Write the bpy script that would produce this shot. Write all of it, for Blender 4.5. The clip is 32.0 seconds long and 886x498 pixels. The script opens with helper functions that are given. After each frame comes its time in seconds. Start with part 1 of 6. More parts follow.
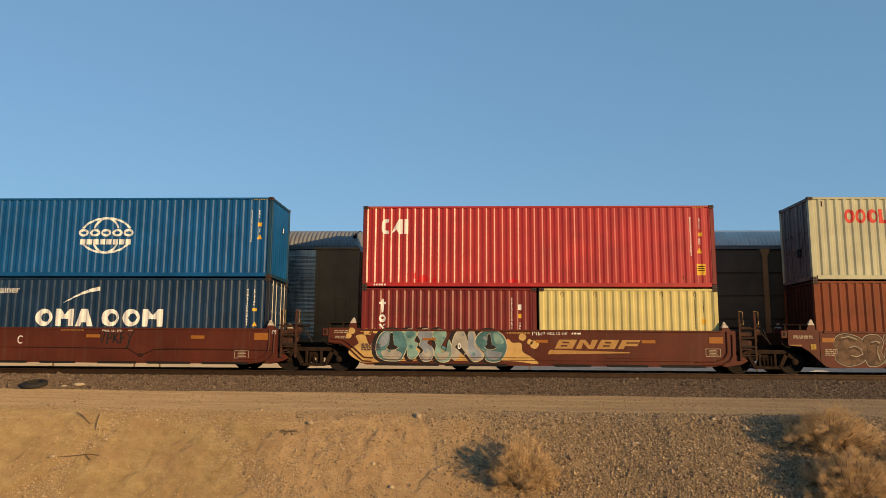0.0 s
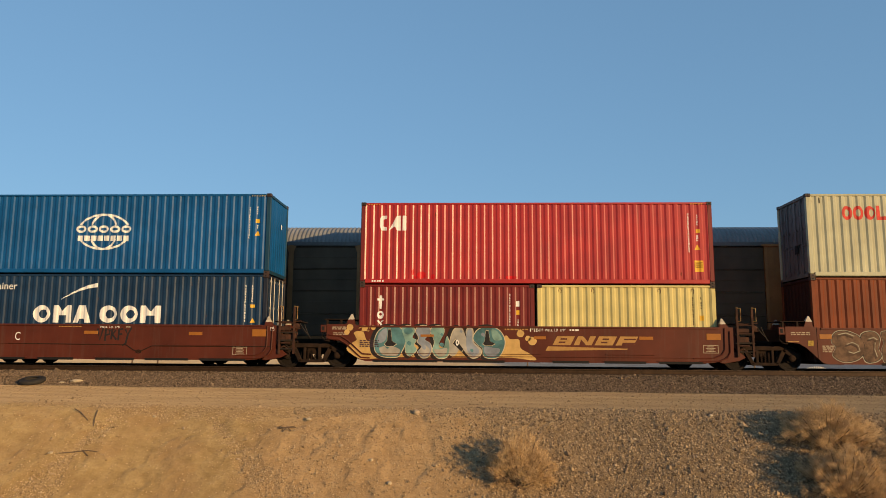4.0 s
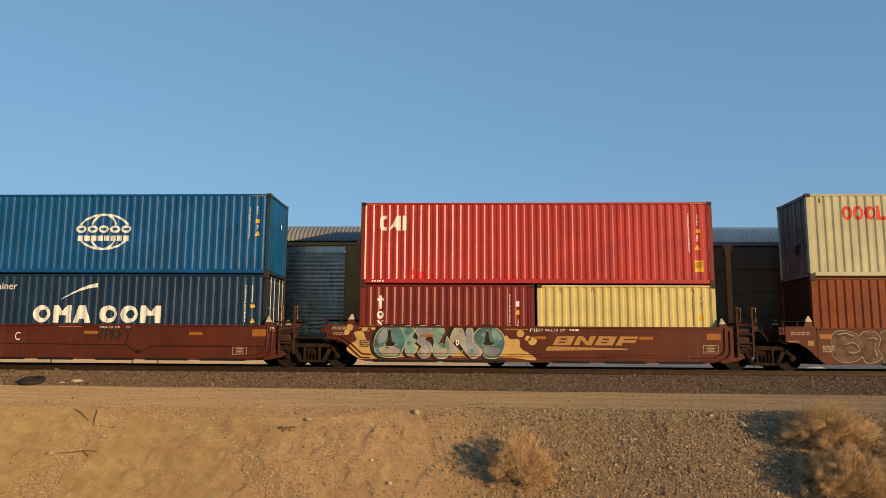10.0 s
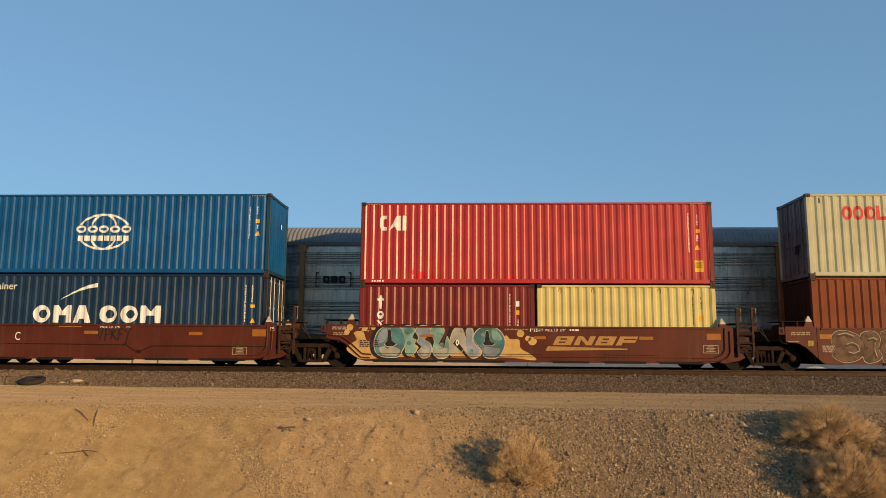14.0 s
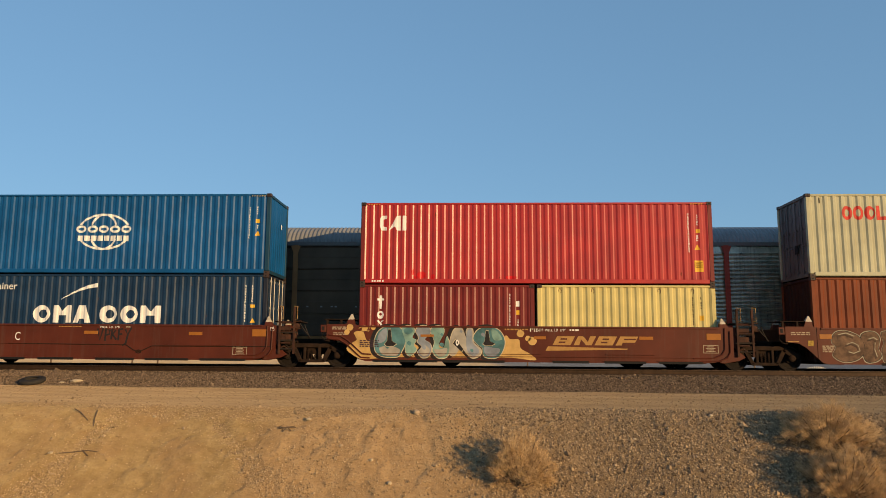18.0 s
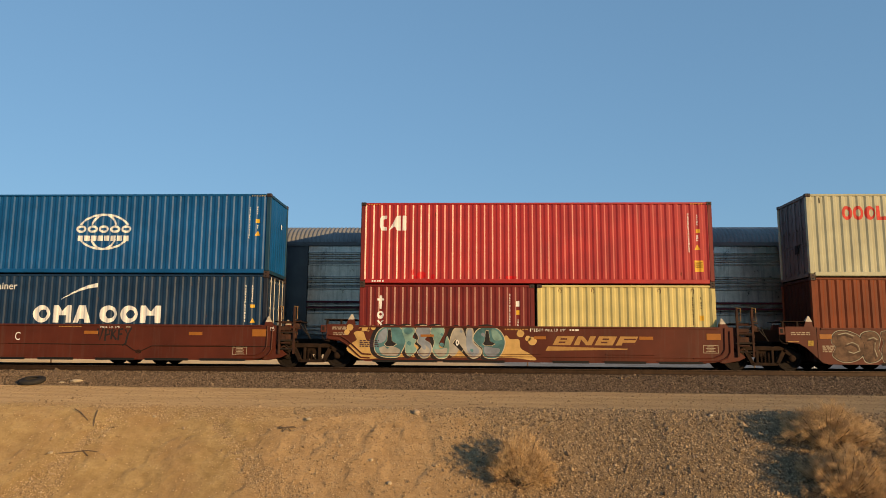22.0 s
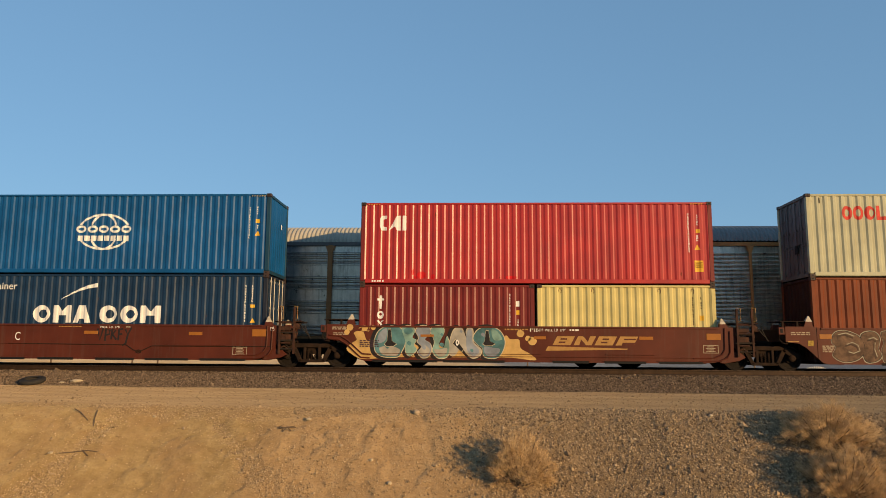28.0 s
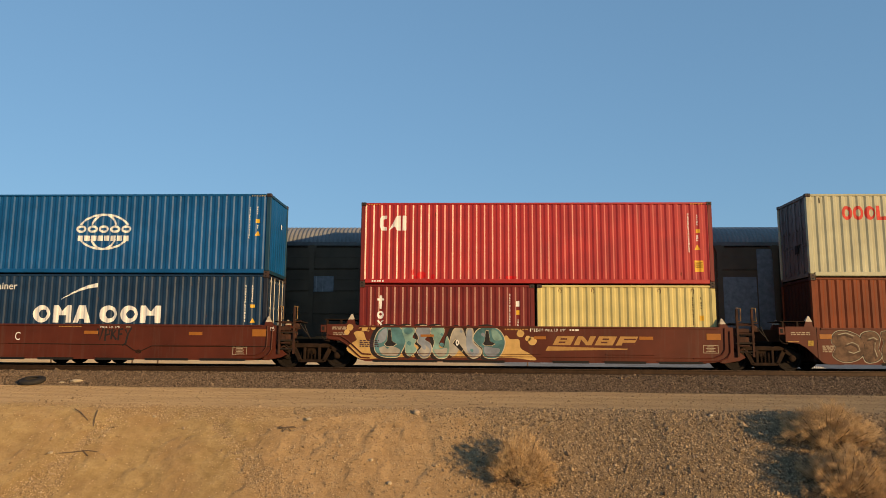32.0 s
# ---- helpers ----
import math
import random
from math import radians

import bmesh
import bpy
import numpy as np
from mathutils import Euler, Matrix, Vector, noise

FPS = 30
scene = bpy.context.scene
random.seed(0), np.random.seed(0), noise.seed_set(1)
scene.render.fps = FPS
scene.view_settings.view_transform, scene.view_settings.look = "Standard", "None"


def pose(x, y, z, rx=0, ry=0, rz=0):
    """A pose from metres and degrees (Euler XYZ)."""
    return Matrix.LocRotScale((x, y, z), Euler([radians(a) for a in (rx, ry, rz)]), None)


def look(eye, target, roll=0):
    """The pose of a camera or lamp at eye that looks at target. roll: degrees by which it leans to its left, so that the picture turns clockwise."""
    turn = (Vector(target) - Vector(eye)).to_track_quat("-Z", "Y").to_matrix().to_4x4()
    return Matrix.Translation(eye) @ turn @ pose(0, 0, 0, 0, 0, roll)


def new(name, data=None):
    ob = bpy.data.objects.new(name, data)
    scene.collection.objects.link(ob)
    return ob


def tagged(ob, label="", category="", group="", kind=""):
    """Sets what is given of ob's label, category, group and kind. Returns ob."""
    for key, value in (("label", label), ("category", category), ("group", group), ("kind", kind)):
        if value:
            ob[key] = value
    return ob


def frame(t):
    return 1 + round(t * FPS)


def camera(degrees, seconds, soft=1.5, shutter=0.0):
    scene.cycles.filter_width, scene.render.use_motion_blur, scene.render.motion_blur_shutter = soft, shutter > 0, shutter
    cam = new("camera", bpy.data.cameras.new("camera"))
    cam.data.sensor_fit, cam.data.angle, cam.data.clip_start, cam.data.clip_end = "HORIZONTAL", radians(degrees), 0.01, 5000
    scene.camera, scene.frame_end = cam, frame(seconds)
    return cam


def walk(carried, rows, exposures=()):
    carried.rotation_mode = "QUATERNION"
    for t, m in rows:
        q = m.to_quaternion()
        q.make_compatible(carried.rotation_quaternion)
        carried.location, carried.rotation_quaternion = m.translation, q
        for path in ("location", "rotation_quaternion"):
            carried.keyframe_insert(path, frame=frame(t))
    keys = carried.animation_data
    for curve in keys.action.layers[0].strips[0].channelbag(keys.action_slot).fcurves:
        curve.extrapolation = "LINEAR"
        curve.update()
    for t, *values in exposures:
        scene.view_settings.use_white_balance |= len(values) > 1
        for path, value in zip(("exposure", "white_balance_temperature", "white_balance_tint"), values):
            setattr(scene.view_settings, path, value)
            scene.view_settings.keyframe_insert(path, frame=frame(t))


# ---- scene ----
cam = camera(62.3, 32.0, soft=0.75)


def aim(yaw, pitch):
    """The tripod's pose, turned by small angles in degrees."""
    eye = Vector((4.038, -26.494, 0.499))
    way = Vector((-0.0446, 0.98872, 0.1413)).normalized()
    way = Matrix.Rotation(radians(yaw), 3, "Z") @ way
    way = Matrix.Rotation(radians(pitch), 3, "X") @ way
    return look(eye, eye + way * 2.0, 0.4)


PATH = [(0.0, aim(0.15, 0.27)), (0.3, aim(0.04, 0.21)), (0.5, aim(-0.02, 0.14)), (0.8, aim(-0.01, 0.02)),
        (1.0, aim(0, 0)), (1.5, aim(0, 0)), (32.0, aim(0, 0))]
walk(cam, PATH)

# ---- light ----
SUN = Vector((1.93, -1.91, 0.43)).normalized()
world = bpy.data.worlds.new("evening_sky")
world.use_nodes = True
scene.world = world
wn = world.node_tree
sky = wn.nodes.new("ShaderNodeTexSky")
sky.sky_type = "NISHITA"
sky.sun_disc = False
sky.sun_elevation = math.asin(SUN.z)
sky.sun_rotation = math.atan2(SUN.x, SUN.y) % (2 * math.pi)
sky.altitude, sky.air_density, sky.dust_density, sky.ozone_density = 300, 1.0, 0.0, 3.5
haze = wn.nodes.new("ShaderNodeGamma")
haze.inputs["Gamma"].default_value = 0.42
wn.links.new(sky.outputs[0], haze.inputs[0])
tint = wn.nodes.new("ShaderNodeMix")
tint.data_type, tint.blend_type = "RGBA", "MULTIPLY"
tint.inputs[0].default_value = 1.0
tint.inputs[7].default_value = (0.718, 1.0, 1.24, 1)
wn.links.new(haze.outputs[0], tint.inputs[6])
wn.links.new(tint.outputs[2], wn.nodes["Background"].inputs[0])
wn.nodes["Background"].inputs[1].default_value = 0.242

sun_data = bpy.data.lights.new("sun", "SUN")
sun_data.energy, sun_data.angle, sun_data.color = 4.9, radians(0.55), (1.0, 0.665, 0.32)
sun = new("sun", sun_data)
sun.matrix_world = look(SUN * 60, (0, 0, 0))
scene.view_settings.exposure = 0.22


# ---- materials ----
def shader(name):
    m = bpy.data.materials.new(name)
    m.use_nodes = True
    nt = m.node_tree
    return m, nt, nt.nodes["Principled BSDF"]


def nd(nt, kind, **sets):
    n = nt.nodes.new(kind)
    for key, value in sets.items():
        n.inputs[key].default_value = value
    return n


def ramp(nt, fac, lo, hi, a=(0, 0, 0, 1), b=(1, 1, 1, 1)):
    r = nt.nodes.new("ShaderNodeValToRGB")
    r.color_ramp.elements[0].position, r.color_ramp.elements[1].position = lo, hi
    r.color_ramp.elements[0].color, r.color_ramp.elements[1].color = a, b
    nt.links.new(fac, r.inputs[0])
    return r.outputs[0]


def mixc(nt, fac, a, b, mode="MIX"):
    m = nt.nodes.new("ShaderNodeMix")
    m.data_type, m.blend_type = "RGBA", mode
    if isinstance(fac, float):
        m.inputs[0].default_value = fac
    else:
        nt.links.new(fac, m.inputs[0])
    for k, v in ((6, a), (7, b)):
        if isinstance(v, tuple):
            m.inputs[k].default_value = v
        else:
            nt.links.new(v, m.inputs[k])
    return m.outputs[2]


def where(nt, stretch=(1, 1, 1), world_space=False):
    tc = nt.nodes.new("ShaderNodeNewGeometry" if world_space else "ShaderNodeTexCoord")
    mp = nt.nodes.new("ShaderNodeMapping")
    mp.inputs["Scale"].default_value = stretch
    nt.links.new(tc.outputs["Position" if world_space else "Object"], mp.inputs[0])
    return mp.outputs[0]


def noise_at(nt, vec, scale, detail=4.0, rough=0.55):
    n = nd(nt, "ShaderNodeTexNoise", Scale=scale, Detail=detail, Roughness=rough)
    nt.links.new(vec, n.inputs["Vector"])
    return n.outputs["Fac"]


def bump(nt, bsdf, height, strength, distance):
    b = nd(nt, "ShaderNodeBump", Strength=strength, Distance=distance)
    nt.links.new(height, b.inputs["Height"])
    nt.links.new(b.outputs[0], bsdf.inputs["Normal"])


def rgba(c):
    return (c[0], c[1], c[2], 1)


def scaled(c, k):
    return tuple(min(1, v * k) for v in c)


def paint(name, colour, rough=0.5, wear=0.5, rust=(0.12, 0.05, 0.025), fade=1.35, metal=0.0, vary=0.0, gloss=0.3):
    """Weathered paint on steel: faded patches, rain streaks, rust specks; the given colour is scaled to four fifths."""
    colour = scaled(colour, 0.8)
    m, nt, bs = shader(name)
    p = where(nt)
    big = noise_at(nt, p, 0.9, 5)
    col = mixc(nt, ramp(nt, big, 0.35, 0.7), rgba(scaled(colour, 0.86)), rgba(scaled(colour, fade)))
    streak = noise_at(nt, where(nt, (9, 9, 0.5)), 1.0, 4)
    col = mixc(nt, ramp(nt, streak, 0.54, 0.74, b=(0.42 * wear, 0.42 * wear, 0.42 * wear, 1)), col, (0.09, 0.07, 0.05, 1))
    speck = noise_at(nt, where(nt, (1, 1, 0.6)), 5.5, 7, 0.68)
    col = mixc(nt, ramp(nt, speck, 0.66 - 0.04 * wear, 0.72, b=(wear, wear, wear, 1)), col, rgba(rust))
    if vary:
        info = nt.nodes.new("ShaderNodeObjectInfo")
        hs = nt.nodes.new("ShaderNodeHueSaturation")
        mr = nd(nt, "ShaderNodeMapRange")
        mr.inputs["To Min"].default_value, mr.inputs["To Max"].default_value = 1 - vary, 1 + vary
        nt.links.new(info.outputs["Random"], mr.inputs["Value"])
        nt.links.new(mr.outputs[0], hs.inputs["Value"])
        nt.links.new(col, hs.inputs["Color"])
        col = hs.outputs[0]
    nt.links.new(col, bs.inputs["Base Color"])
    fine = noise_at(nt, p, 40, 3)
    nt.links.new(ramp(nt, fine, 0.2, 0.8, (rough - 0.1,) * 3 + (1,), (rough + 0.12,) * 3 + (1,)), bs.inputs["Roughness"])
    bs.inputs["Metallic"].default_value = metal
    bs.inputs["Specular IOR Level"].default_value = gloss
    dent = noise_at(nt, p, 2.2, 3)
    bump(nt, bs, dent, 0.25, 0.02)
    return m


def galvanised(name, colour, rough=0.32):
    """Zinc-coated sheet with blotches and grime running down."""
    m, nt, bs = shader(name)
    p = where(nt)
    spots = noise_at(nt, where(nt, (1, 1, 0.8)), 2.6, 6, 0.65)
    col = mixc(nt, ramp(nt, spots, 0.3, 0.7), rgba(scaled(colour, 0.62)), rgba(scaled(colour, 1.3)))
    run = noise_at(nt, where(nt, (7, 7, 0.7)), 1.0, 5)
    col = mixc(nt, ramp(nt, run, 0.5, 0.72, b=(0.6, 0.6, 0.6, 1)), col, (0.07, 0.065, 0.055, 1))
    info = nt.nodes.new("ShaderNodeObjectInfo")
    col = mixc(nt, ramp(nt, info.outputs["Random"], 0.0, 1.0, b=(0.35, 0.35, 0.35, 1)), col, rgba(scaled(colour, 0.45)))
    nt.links.new(col, bs.inputs["Base Color"])
    bs.inputs["Metallic"].default_value = 0.7
    nt.links.new(ramp(nt, spots, 0.2, 0.8, (rough - 0.1,) * 3 + (1,), (rough + 0.15,) * 3 + (1,)), bs.inputs["Roughness"])
    bump(nt, bs, noise_at(nt, p, 3.0, 3), 0.3, 0.015)
    return m


def plain(name, colour, rough=0.6, metal=0.0, patchy=0.25, scale=6.0):
    colour = scaled(colour, 0.82)
    m, nt, bs = shader(name)
    n = noise_at(nt, where(nt), scale, 5)
    col = mixc(nt, ramp(nt, n, 0.3, 0.75), rgba(scaled(colour, 1 - patchy)), rgba(scaled(colour, 1 + patchy)))
    nt.links.new(col, bs.inputs["Base Color"])
    bs.inputs["Roughness"].default_value, bs.inputs["Metallic"].default_value = rough, metal
    bs.inputs["Specular IOR Level"].default_value = 0.22
    bump(nt, bs, n, 0.2, 0.01)
    return m


def earth(name):
    """Desert ground: pale road dust, orange clay bank to the west, stony grey bank to the east, grey ballast along the tracks."""
    m, nt, bs = shader(name)
    p = where(nt, world_space=True)
    sep = nt.nodes.new("ShaderNodeSeparateXYZ")
    nt.links.new(p, sep.inputs[0])
    wob = noise_at(nt, p, 0.55, 5)

    def edge(axis, centre, width, wobble):
        a = nd(nt, "ShaderNodeMath")
        a.operation = "MULTIPLY_ADD"
        nt.links.new(wob, a.inputs[0])
        a.inputs[1].default_value = wobble
        nt.links.new(sep.outputs[axis], a.inputs[2])
        r = nd(nt, "ShaderNodeMapRange")
        r.inputs["From Min"].default_value = centre - width + wobble / 2
        r.inputs["From Max"].default_value = centre + width + wobble / 2
        nt.links.new(a.outputs[0], r.inputs["Value"])
        return r.outputs[0]

    fine = noise_at(nt, p, 14, 6, 0.7)
    mid = noise_at(nt, p, 2.6, 6, 0.6)
    clay = mixc(nt, ramp(nt, mid, 0.33, 0.68), (0.226, 0.153, 0.067, 1), (0.352, 0.256, 0.122, 1))
    stain = noise_at(nt, p, 0.8, 5, 0.62)
    clay = mixc(nt, ramp(nt, stain, 0.46, 0.6, b=(0.6, 0.6, 0.6, 1)), clay, (0.252, 0.158, 0.076, 1))
    clay = mixc(nt, ramp(nt, fine, 0.35, 0.7, b=(0.492, 0.474, 0.438, 1)), clay, (0.205, 0.138, 0.069, 1))
    reddish = mixc(nt, ramp(nt, mid, 0.3, 0.7), (0.285, 0.183, 0.088, 1), (0.415, 0.283, 0.145, 1))
    reddish = mixc(nt, ramp(nt, fine, 0.4, 0.7, b=(0.45, 0.45, 0.45, 1)), reddish, (0.24, 0.155, 0.08, 1))
    clay = mixc(nt, edge(0, -1.0, 0.8, 3.0), clay, reddish)
    stony = mixc(nt, ramp(nt, mid, 0.3, 0.7), (0.175, 0.117, 0.063, 1), (0.27, 0.185, 0.103, 1))
    stony = mixc(nt, ramp(nt, fine, 0.5, 0.64, b=(0.574, 0.553, 0.511, 1)), stony, (0.125, 0.088, 0.054, 1))
    bank = mixc(nt, edge(0, 5.0, 2.0, 3.0), clay, stony)
    dust = mixc(nt, ramp(nt, noise_at(nt, where(nt, (0.25, 1.6, 1), True), 1.3, 5), 0.35, 0.7), (0.271, 0.186, 0.099, 1), (0.361, 0.257, 0.139, 1))
    dust = mixc(nt, ramp(nt, fine, 0.58, 0.72, b=(0.410, 0.395, 0.365, 1)), dust, (0.180, 0.126, 0.073, 1))
    col = mixc(nt, edge(1, -7.0, 0.3, 1.0), bank, dust)
    stones = mixc(nt, ramp(nt, noise_at(nt, p, 22, 4, 0.8), 0.4, 0.6), (0.057, 0.038, 0.026, 1), (0.180, 0.130, 0.088, 1))
    col = mixc(nt, edge(1, -2.95, 0.12, 0.25), col, stones)
    far = mixc(nt, ramp(nt, noise_at(nt, p, 0.35, 6), 0.35, 0.65), (0.30, 0.22, 0.12, 1), (0.42, 0.325, 0.20, 1))
    # the far plain turns bluish grey towards the east
    far_grey = mixc(nt, ramp(nt, noise_at(nt, p, 0.3, 5), 0.4, 0.7), (0.107, 0.111, 0.120, 1), (0.197, 0.198, 0.197, 1))
    far = mixc(nt, edge(0, 7.0, 0.8, 9.0), far, far_grey)
    col = mixc(nt, edge(1, 7.4, 0.3, 0.3), col, far)
    nt.links.new(col, bs.inputs["Base Color"])
    bs.inputs["Roughness"].default_value = 0.95
    bs.inputs["Diffuse Roughness"].default_value = 1.0
    bs.inputs["Specular IOR Level"].default_value = 0.15
    both = nd(nt, "ShaderNodeMath")
    both.operation = "MULTIPLY_ADD"
    nt.links.new(fine, both.inputs[0])
    both.inputs[1].default_value = 0.35
    nt.links.new(mid, both.inputs[2])
    bump(nt, bs, both.outputs[0], 0.9, 0.07)
    return m


def island(name, a, b, rough=0.9):
    """Loose stones or twigs, each with its own shade."""
    m, nt, bs = shader(name)
    g = nt.nodes.new("ShaderNodeNewGeometry")
    col = mixc(nt, g.outputs["Random Per Island"], rgba(scaled(a, 0.8)), rgba(scaled(b, 0.8)))
    nt.links.new(col, bs.inputs["Base Color"])
    bs.inputs["Roughness"].default_value = rough
    bs.inputs["Specular IOR Level"].default_value = 0.2
    return m


TEAL = paint("teal_paint", (0.0065, 0.087, 0.25), 0.45, 0.3, fade=1.2, gloss=0.18)
NAVY = paint("navy_paint", (0.0115, 0.035, 0.078), 0.46, 0.5, gloss=0.17)
RED = paint("red_paint", (0.41, 0.020, 0.0105), 0.37, 0.45, (0.16, 0.03, 0.02), fade=1.2, gloss=0.5)
RED_DULL = paint("dull_red_paint", (0.165, 0.0145, 0.0075), 0.43, 0.5, (0.12, 0.03, 0.02), gloss=0.36)
CREAM = paint("cream_paint", (0.64, 0.54, 0.21), 0.45, 0.4, fade=1.1)
BEIGE = paint("beige_paint", (0.45, 0.44, 0.29), 0.5, 0.6, fade=1.12)
GREY_DOOR = paint("grey_door_paint", (0.135, 0.121, 0.112), 0.6, 0.8, gloss=0.2)
# dark copy of the oxide red: the end's shade is put into the colour
OXIDE_END_SHADE = paint("oxide_end_shade_paint", (0.036, 0.011, 0.008), 0.6, 0.7, gloss=0.15)
OXIDE = paint("oxide_red_paint", (0.17, 0.039, 0.0125), 0.5, 0.6, gloss=0.14)
WELL = paint("brown_car_paint", (0.088, 0.020, 0.0095), 0.55, 0.6, (0.07, 0.025, 0.015), fade=1.3, gloss=0.18)
RED_POST = paint("dark_red_post_paint", (0.16, 0.016, 0.012), 0.5, 0.7, (0.10, 0.03, 0.02))
TEAL_POST = paint("dark_teal_post_paint", (0.008, 0.045, 0.085), 0.5, 0.7)
NAVY_POST = paint("dark_navy_post_paint", (0.012, 0.016, 0.028), 0.55, 0.9)
CAST = paint("scuffed_casting_paint", (0.05, 0.03, 0.024), 0.6, 0.9)
FRAME = plain("grimy_steel", (0.023, 0.012, 0.0065), 0.9, 0.0, 0.5)
WHEEL = plain("greasy_wheel_steel", (0.013, 0.009, 0.007), 0.85, 0.0, 0.4)
BLACK = plain("black_rubber", (0.012, 0.011, 0.011), 0.8)
WHITE = plain("white_lettering", (0.82, 0.80, 0.74), 0.6, patchy=0.08)
CHALKY = plain("bare_scratch", (0.22, 0.21, 0.19), 0.7, patchy=0.3)
YELLOW = plain("yellow_sticker", (0.74, 0.41, 0.03), 0.5, patchy=0.1)
OLD_YELLOW = plain("grimy_yellow_label", (0.34, 0.22, 0.04), 0.7, patchy=0.4, scale=14)
LOOP = plain("worn_brown_loop", (0.20, 0.125, 0.05), 0.7, patchy=0.3)
AMBER = plain("amber_reflector", (0.33, 0.125, 0.02), 0.35, patchy=0.1)
FADED = plain("faded_stencil", (0.36, 0.29, 0.20), 0.7, patchy=0.3)
GOLD = plain("ochre_lettering", (0.40, 0.22, 0.065), 0.55, patchy=0.2)
CORAL = plain("red_lettering", (0.58, 0.045, 0.03), 0.55, patchy=0.2)
ROD = plain("dusty_zinc_rod", (0.60, 0.56, 0.48), 0.55, 0.3)
CONE_WHITE = plain("dusty_white_paint", (0.50, 0.44, 0.34), 0.7, patchy=0.35)
STEEL = plain("bright_steel", (0.55, 0.53, 0.5), 0.45, 0.6)
HARDWARE = plain("grimy_brown_steel", (0.055, 0.023, 0.013), 0.8, 0.0, 0.5)
RUBBER = plain("dusty_tyre_rubber", (0.034, 0.030, 0.026), 0.85)
HOSE = plain("dusty_hose", (0.03, 0.022, 0.016), 0.8)
RAIL = plain("rusty_rail", (0.045, 0.026, 0.016), 0.6, 0.35, 0.4)
RAIL_TOP = plain("worn_rail_head", (0.20, 0.15, 0.12), 0.55, 0.6)
KERB = plain("pale_concrete", (0.66, 0.63, 0.57), 0.85, patchy=0.18, scale=2.5)
GROUND = earth("desert_earth")
BALLAST = island("ballast_stone", (0.06, 0.04, 0.024), (0.31, 0.22, 0.14))
GRAVEL = island("bank_stone", (0.15, 0.098, 0.055), (0.54, 0.385, 0.215))
CLOD = island("clay_clod", (0.27, 0.175, 0.088), (0.60, 0.43, 0.24))
TWIG = island("dry_twig", (0.37, 0.23, 0.108), (0.86, 0.60, 0.31), 0.9)
WOOD = plain("grey_dry_wood", (0.16, 0.11, 0.07), 0.9)


# ---- building helpers ----
def box(bm, x0, x1, y0, y1, z0, z1):
    v = [bm.verts.new((x, y, z)) for z in (z0, z1) for x, y in ((x0, y0), (x1, y0), (x1, y1), (x0, y1))]
    for f in ((3, 2, 1, 0), (4, 5, 6, 7), (0, 1, 5, 4), (1, 2, 6, 5), (2, 3, 7, 6), (3, 0, 4, 7)):
        bm.faces.new([v[i] for i in f])


def prism(bm, poly, y0, y1):
    """A plate of outline poly in x and z, from y0 to y1."""
    a = [bm.verts.new((x, y0, z)) for x, z in poly]
    b = [bm.verts.new((x, y1, z)) for x, z in poly]
    n = len(poly)
    bm.faces.new(a)
    bm.faces.new(b[::-1])
    for i in range(n):
        bm.faces.new((a[i], b[i], b[(i + 1) % n], a[(i + 1) % n]))


def tube(bm, pts, r, n=6):
    rings = []
    for i, p in enumerate(pts):
        a, b = Vector(pts[max(i - 1, 0)]), Vector(pts[min(i + 1, len(pts) - 1)])
        q = (b - a).to_track_quat("Z", "Y")
        rings.append([bm.verts.new(Vector(p) + q @ Vector((r * math.cos(k * 2 * math.pi / n), r * math.sin(k * 2 * math.pi / n), 0))) for k in range(n)])
    for u, w in zip(rings, rings[1:]):
        for k in range(n):
            bm.faces.new((u[k], u[(k + 1) % n], w[(k + 1) % n], w[k]))
    bm.faces.new(rings[0][::-1])
    bm.faces.new(rings[-1])


def turned(bm, profile, cx, cz, n=24):
    """A body turned about the y axis through (cx, cz): profile of (radius, y)."""
    rings = [[bm.verts.new((cx + r * math.cos(k * 2 * math.pi / n), y, cz + r * math.sin(k * 2 * math.pi / n))) for k in range(n)] for r, y in profile]
    for u, w in zip(rings, rings[1:]):
        for k in range(n):
            bm.faces.new((u[k], u[(k + 1) % n], w[(k + 1) % n], w[k]))
    bm.faces.new(rings[0][::-1])
    bm.faces.new(rings[-1])


def mesh_of(name, bm, bevel=0.0):
    if bevel:
        bmesh.ops.bevel(bm, geom=bm.edges[:], offset=bevel, segments=1, affect="EDGES", clamp_overlap=True)
    bmesh.ops.recalc_face_normals(bm, faces=bm.faces[:])
    me = bpy.data.meshes.new(name)
    bm.to_mesh(me)
    bm.free()
    return me


def place(name, me, material, parent=None, at=(0, 0, 0), label=""):
    """One mesh object on shared mesh data, with a material of its own."""
    if not me.materials:
        me.materials.append(None)
    ob = new(name, me)
    ob.material_slots[0].link = "OBJECT"
    ob.material_slots[0].material = material
    ob.parent = parent
    ob.location = at
    if label:
        tagged(ob, label)
    return ob


def part(name, bm, material, parent, label="", bevel=0.0):
    return place(name, mesh_of(name, bm, bevel), material, parent, label=label)


def thing(name, at, label, category, group=""):
    ob = new(name)
    ob.location = at
    ob.empty_display_size = 0.3
    return tagged(ob, label, category, group)


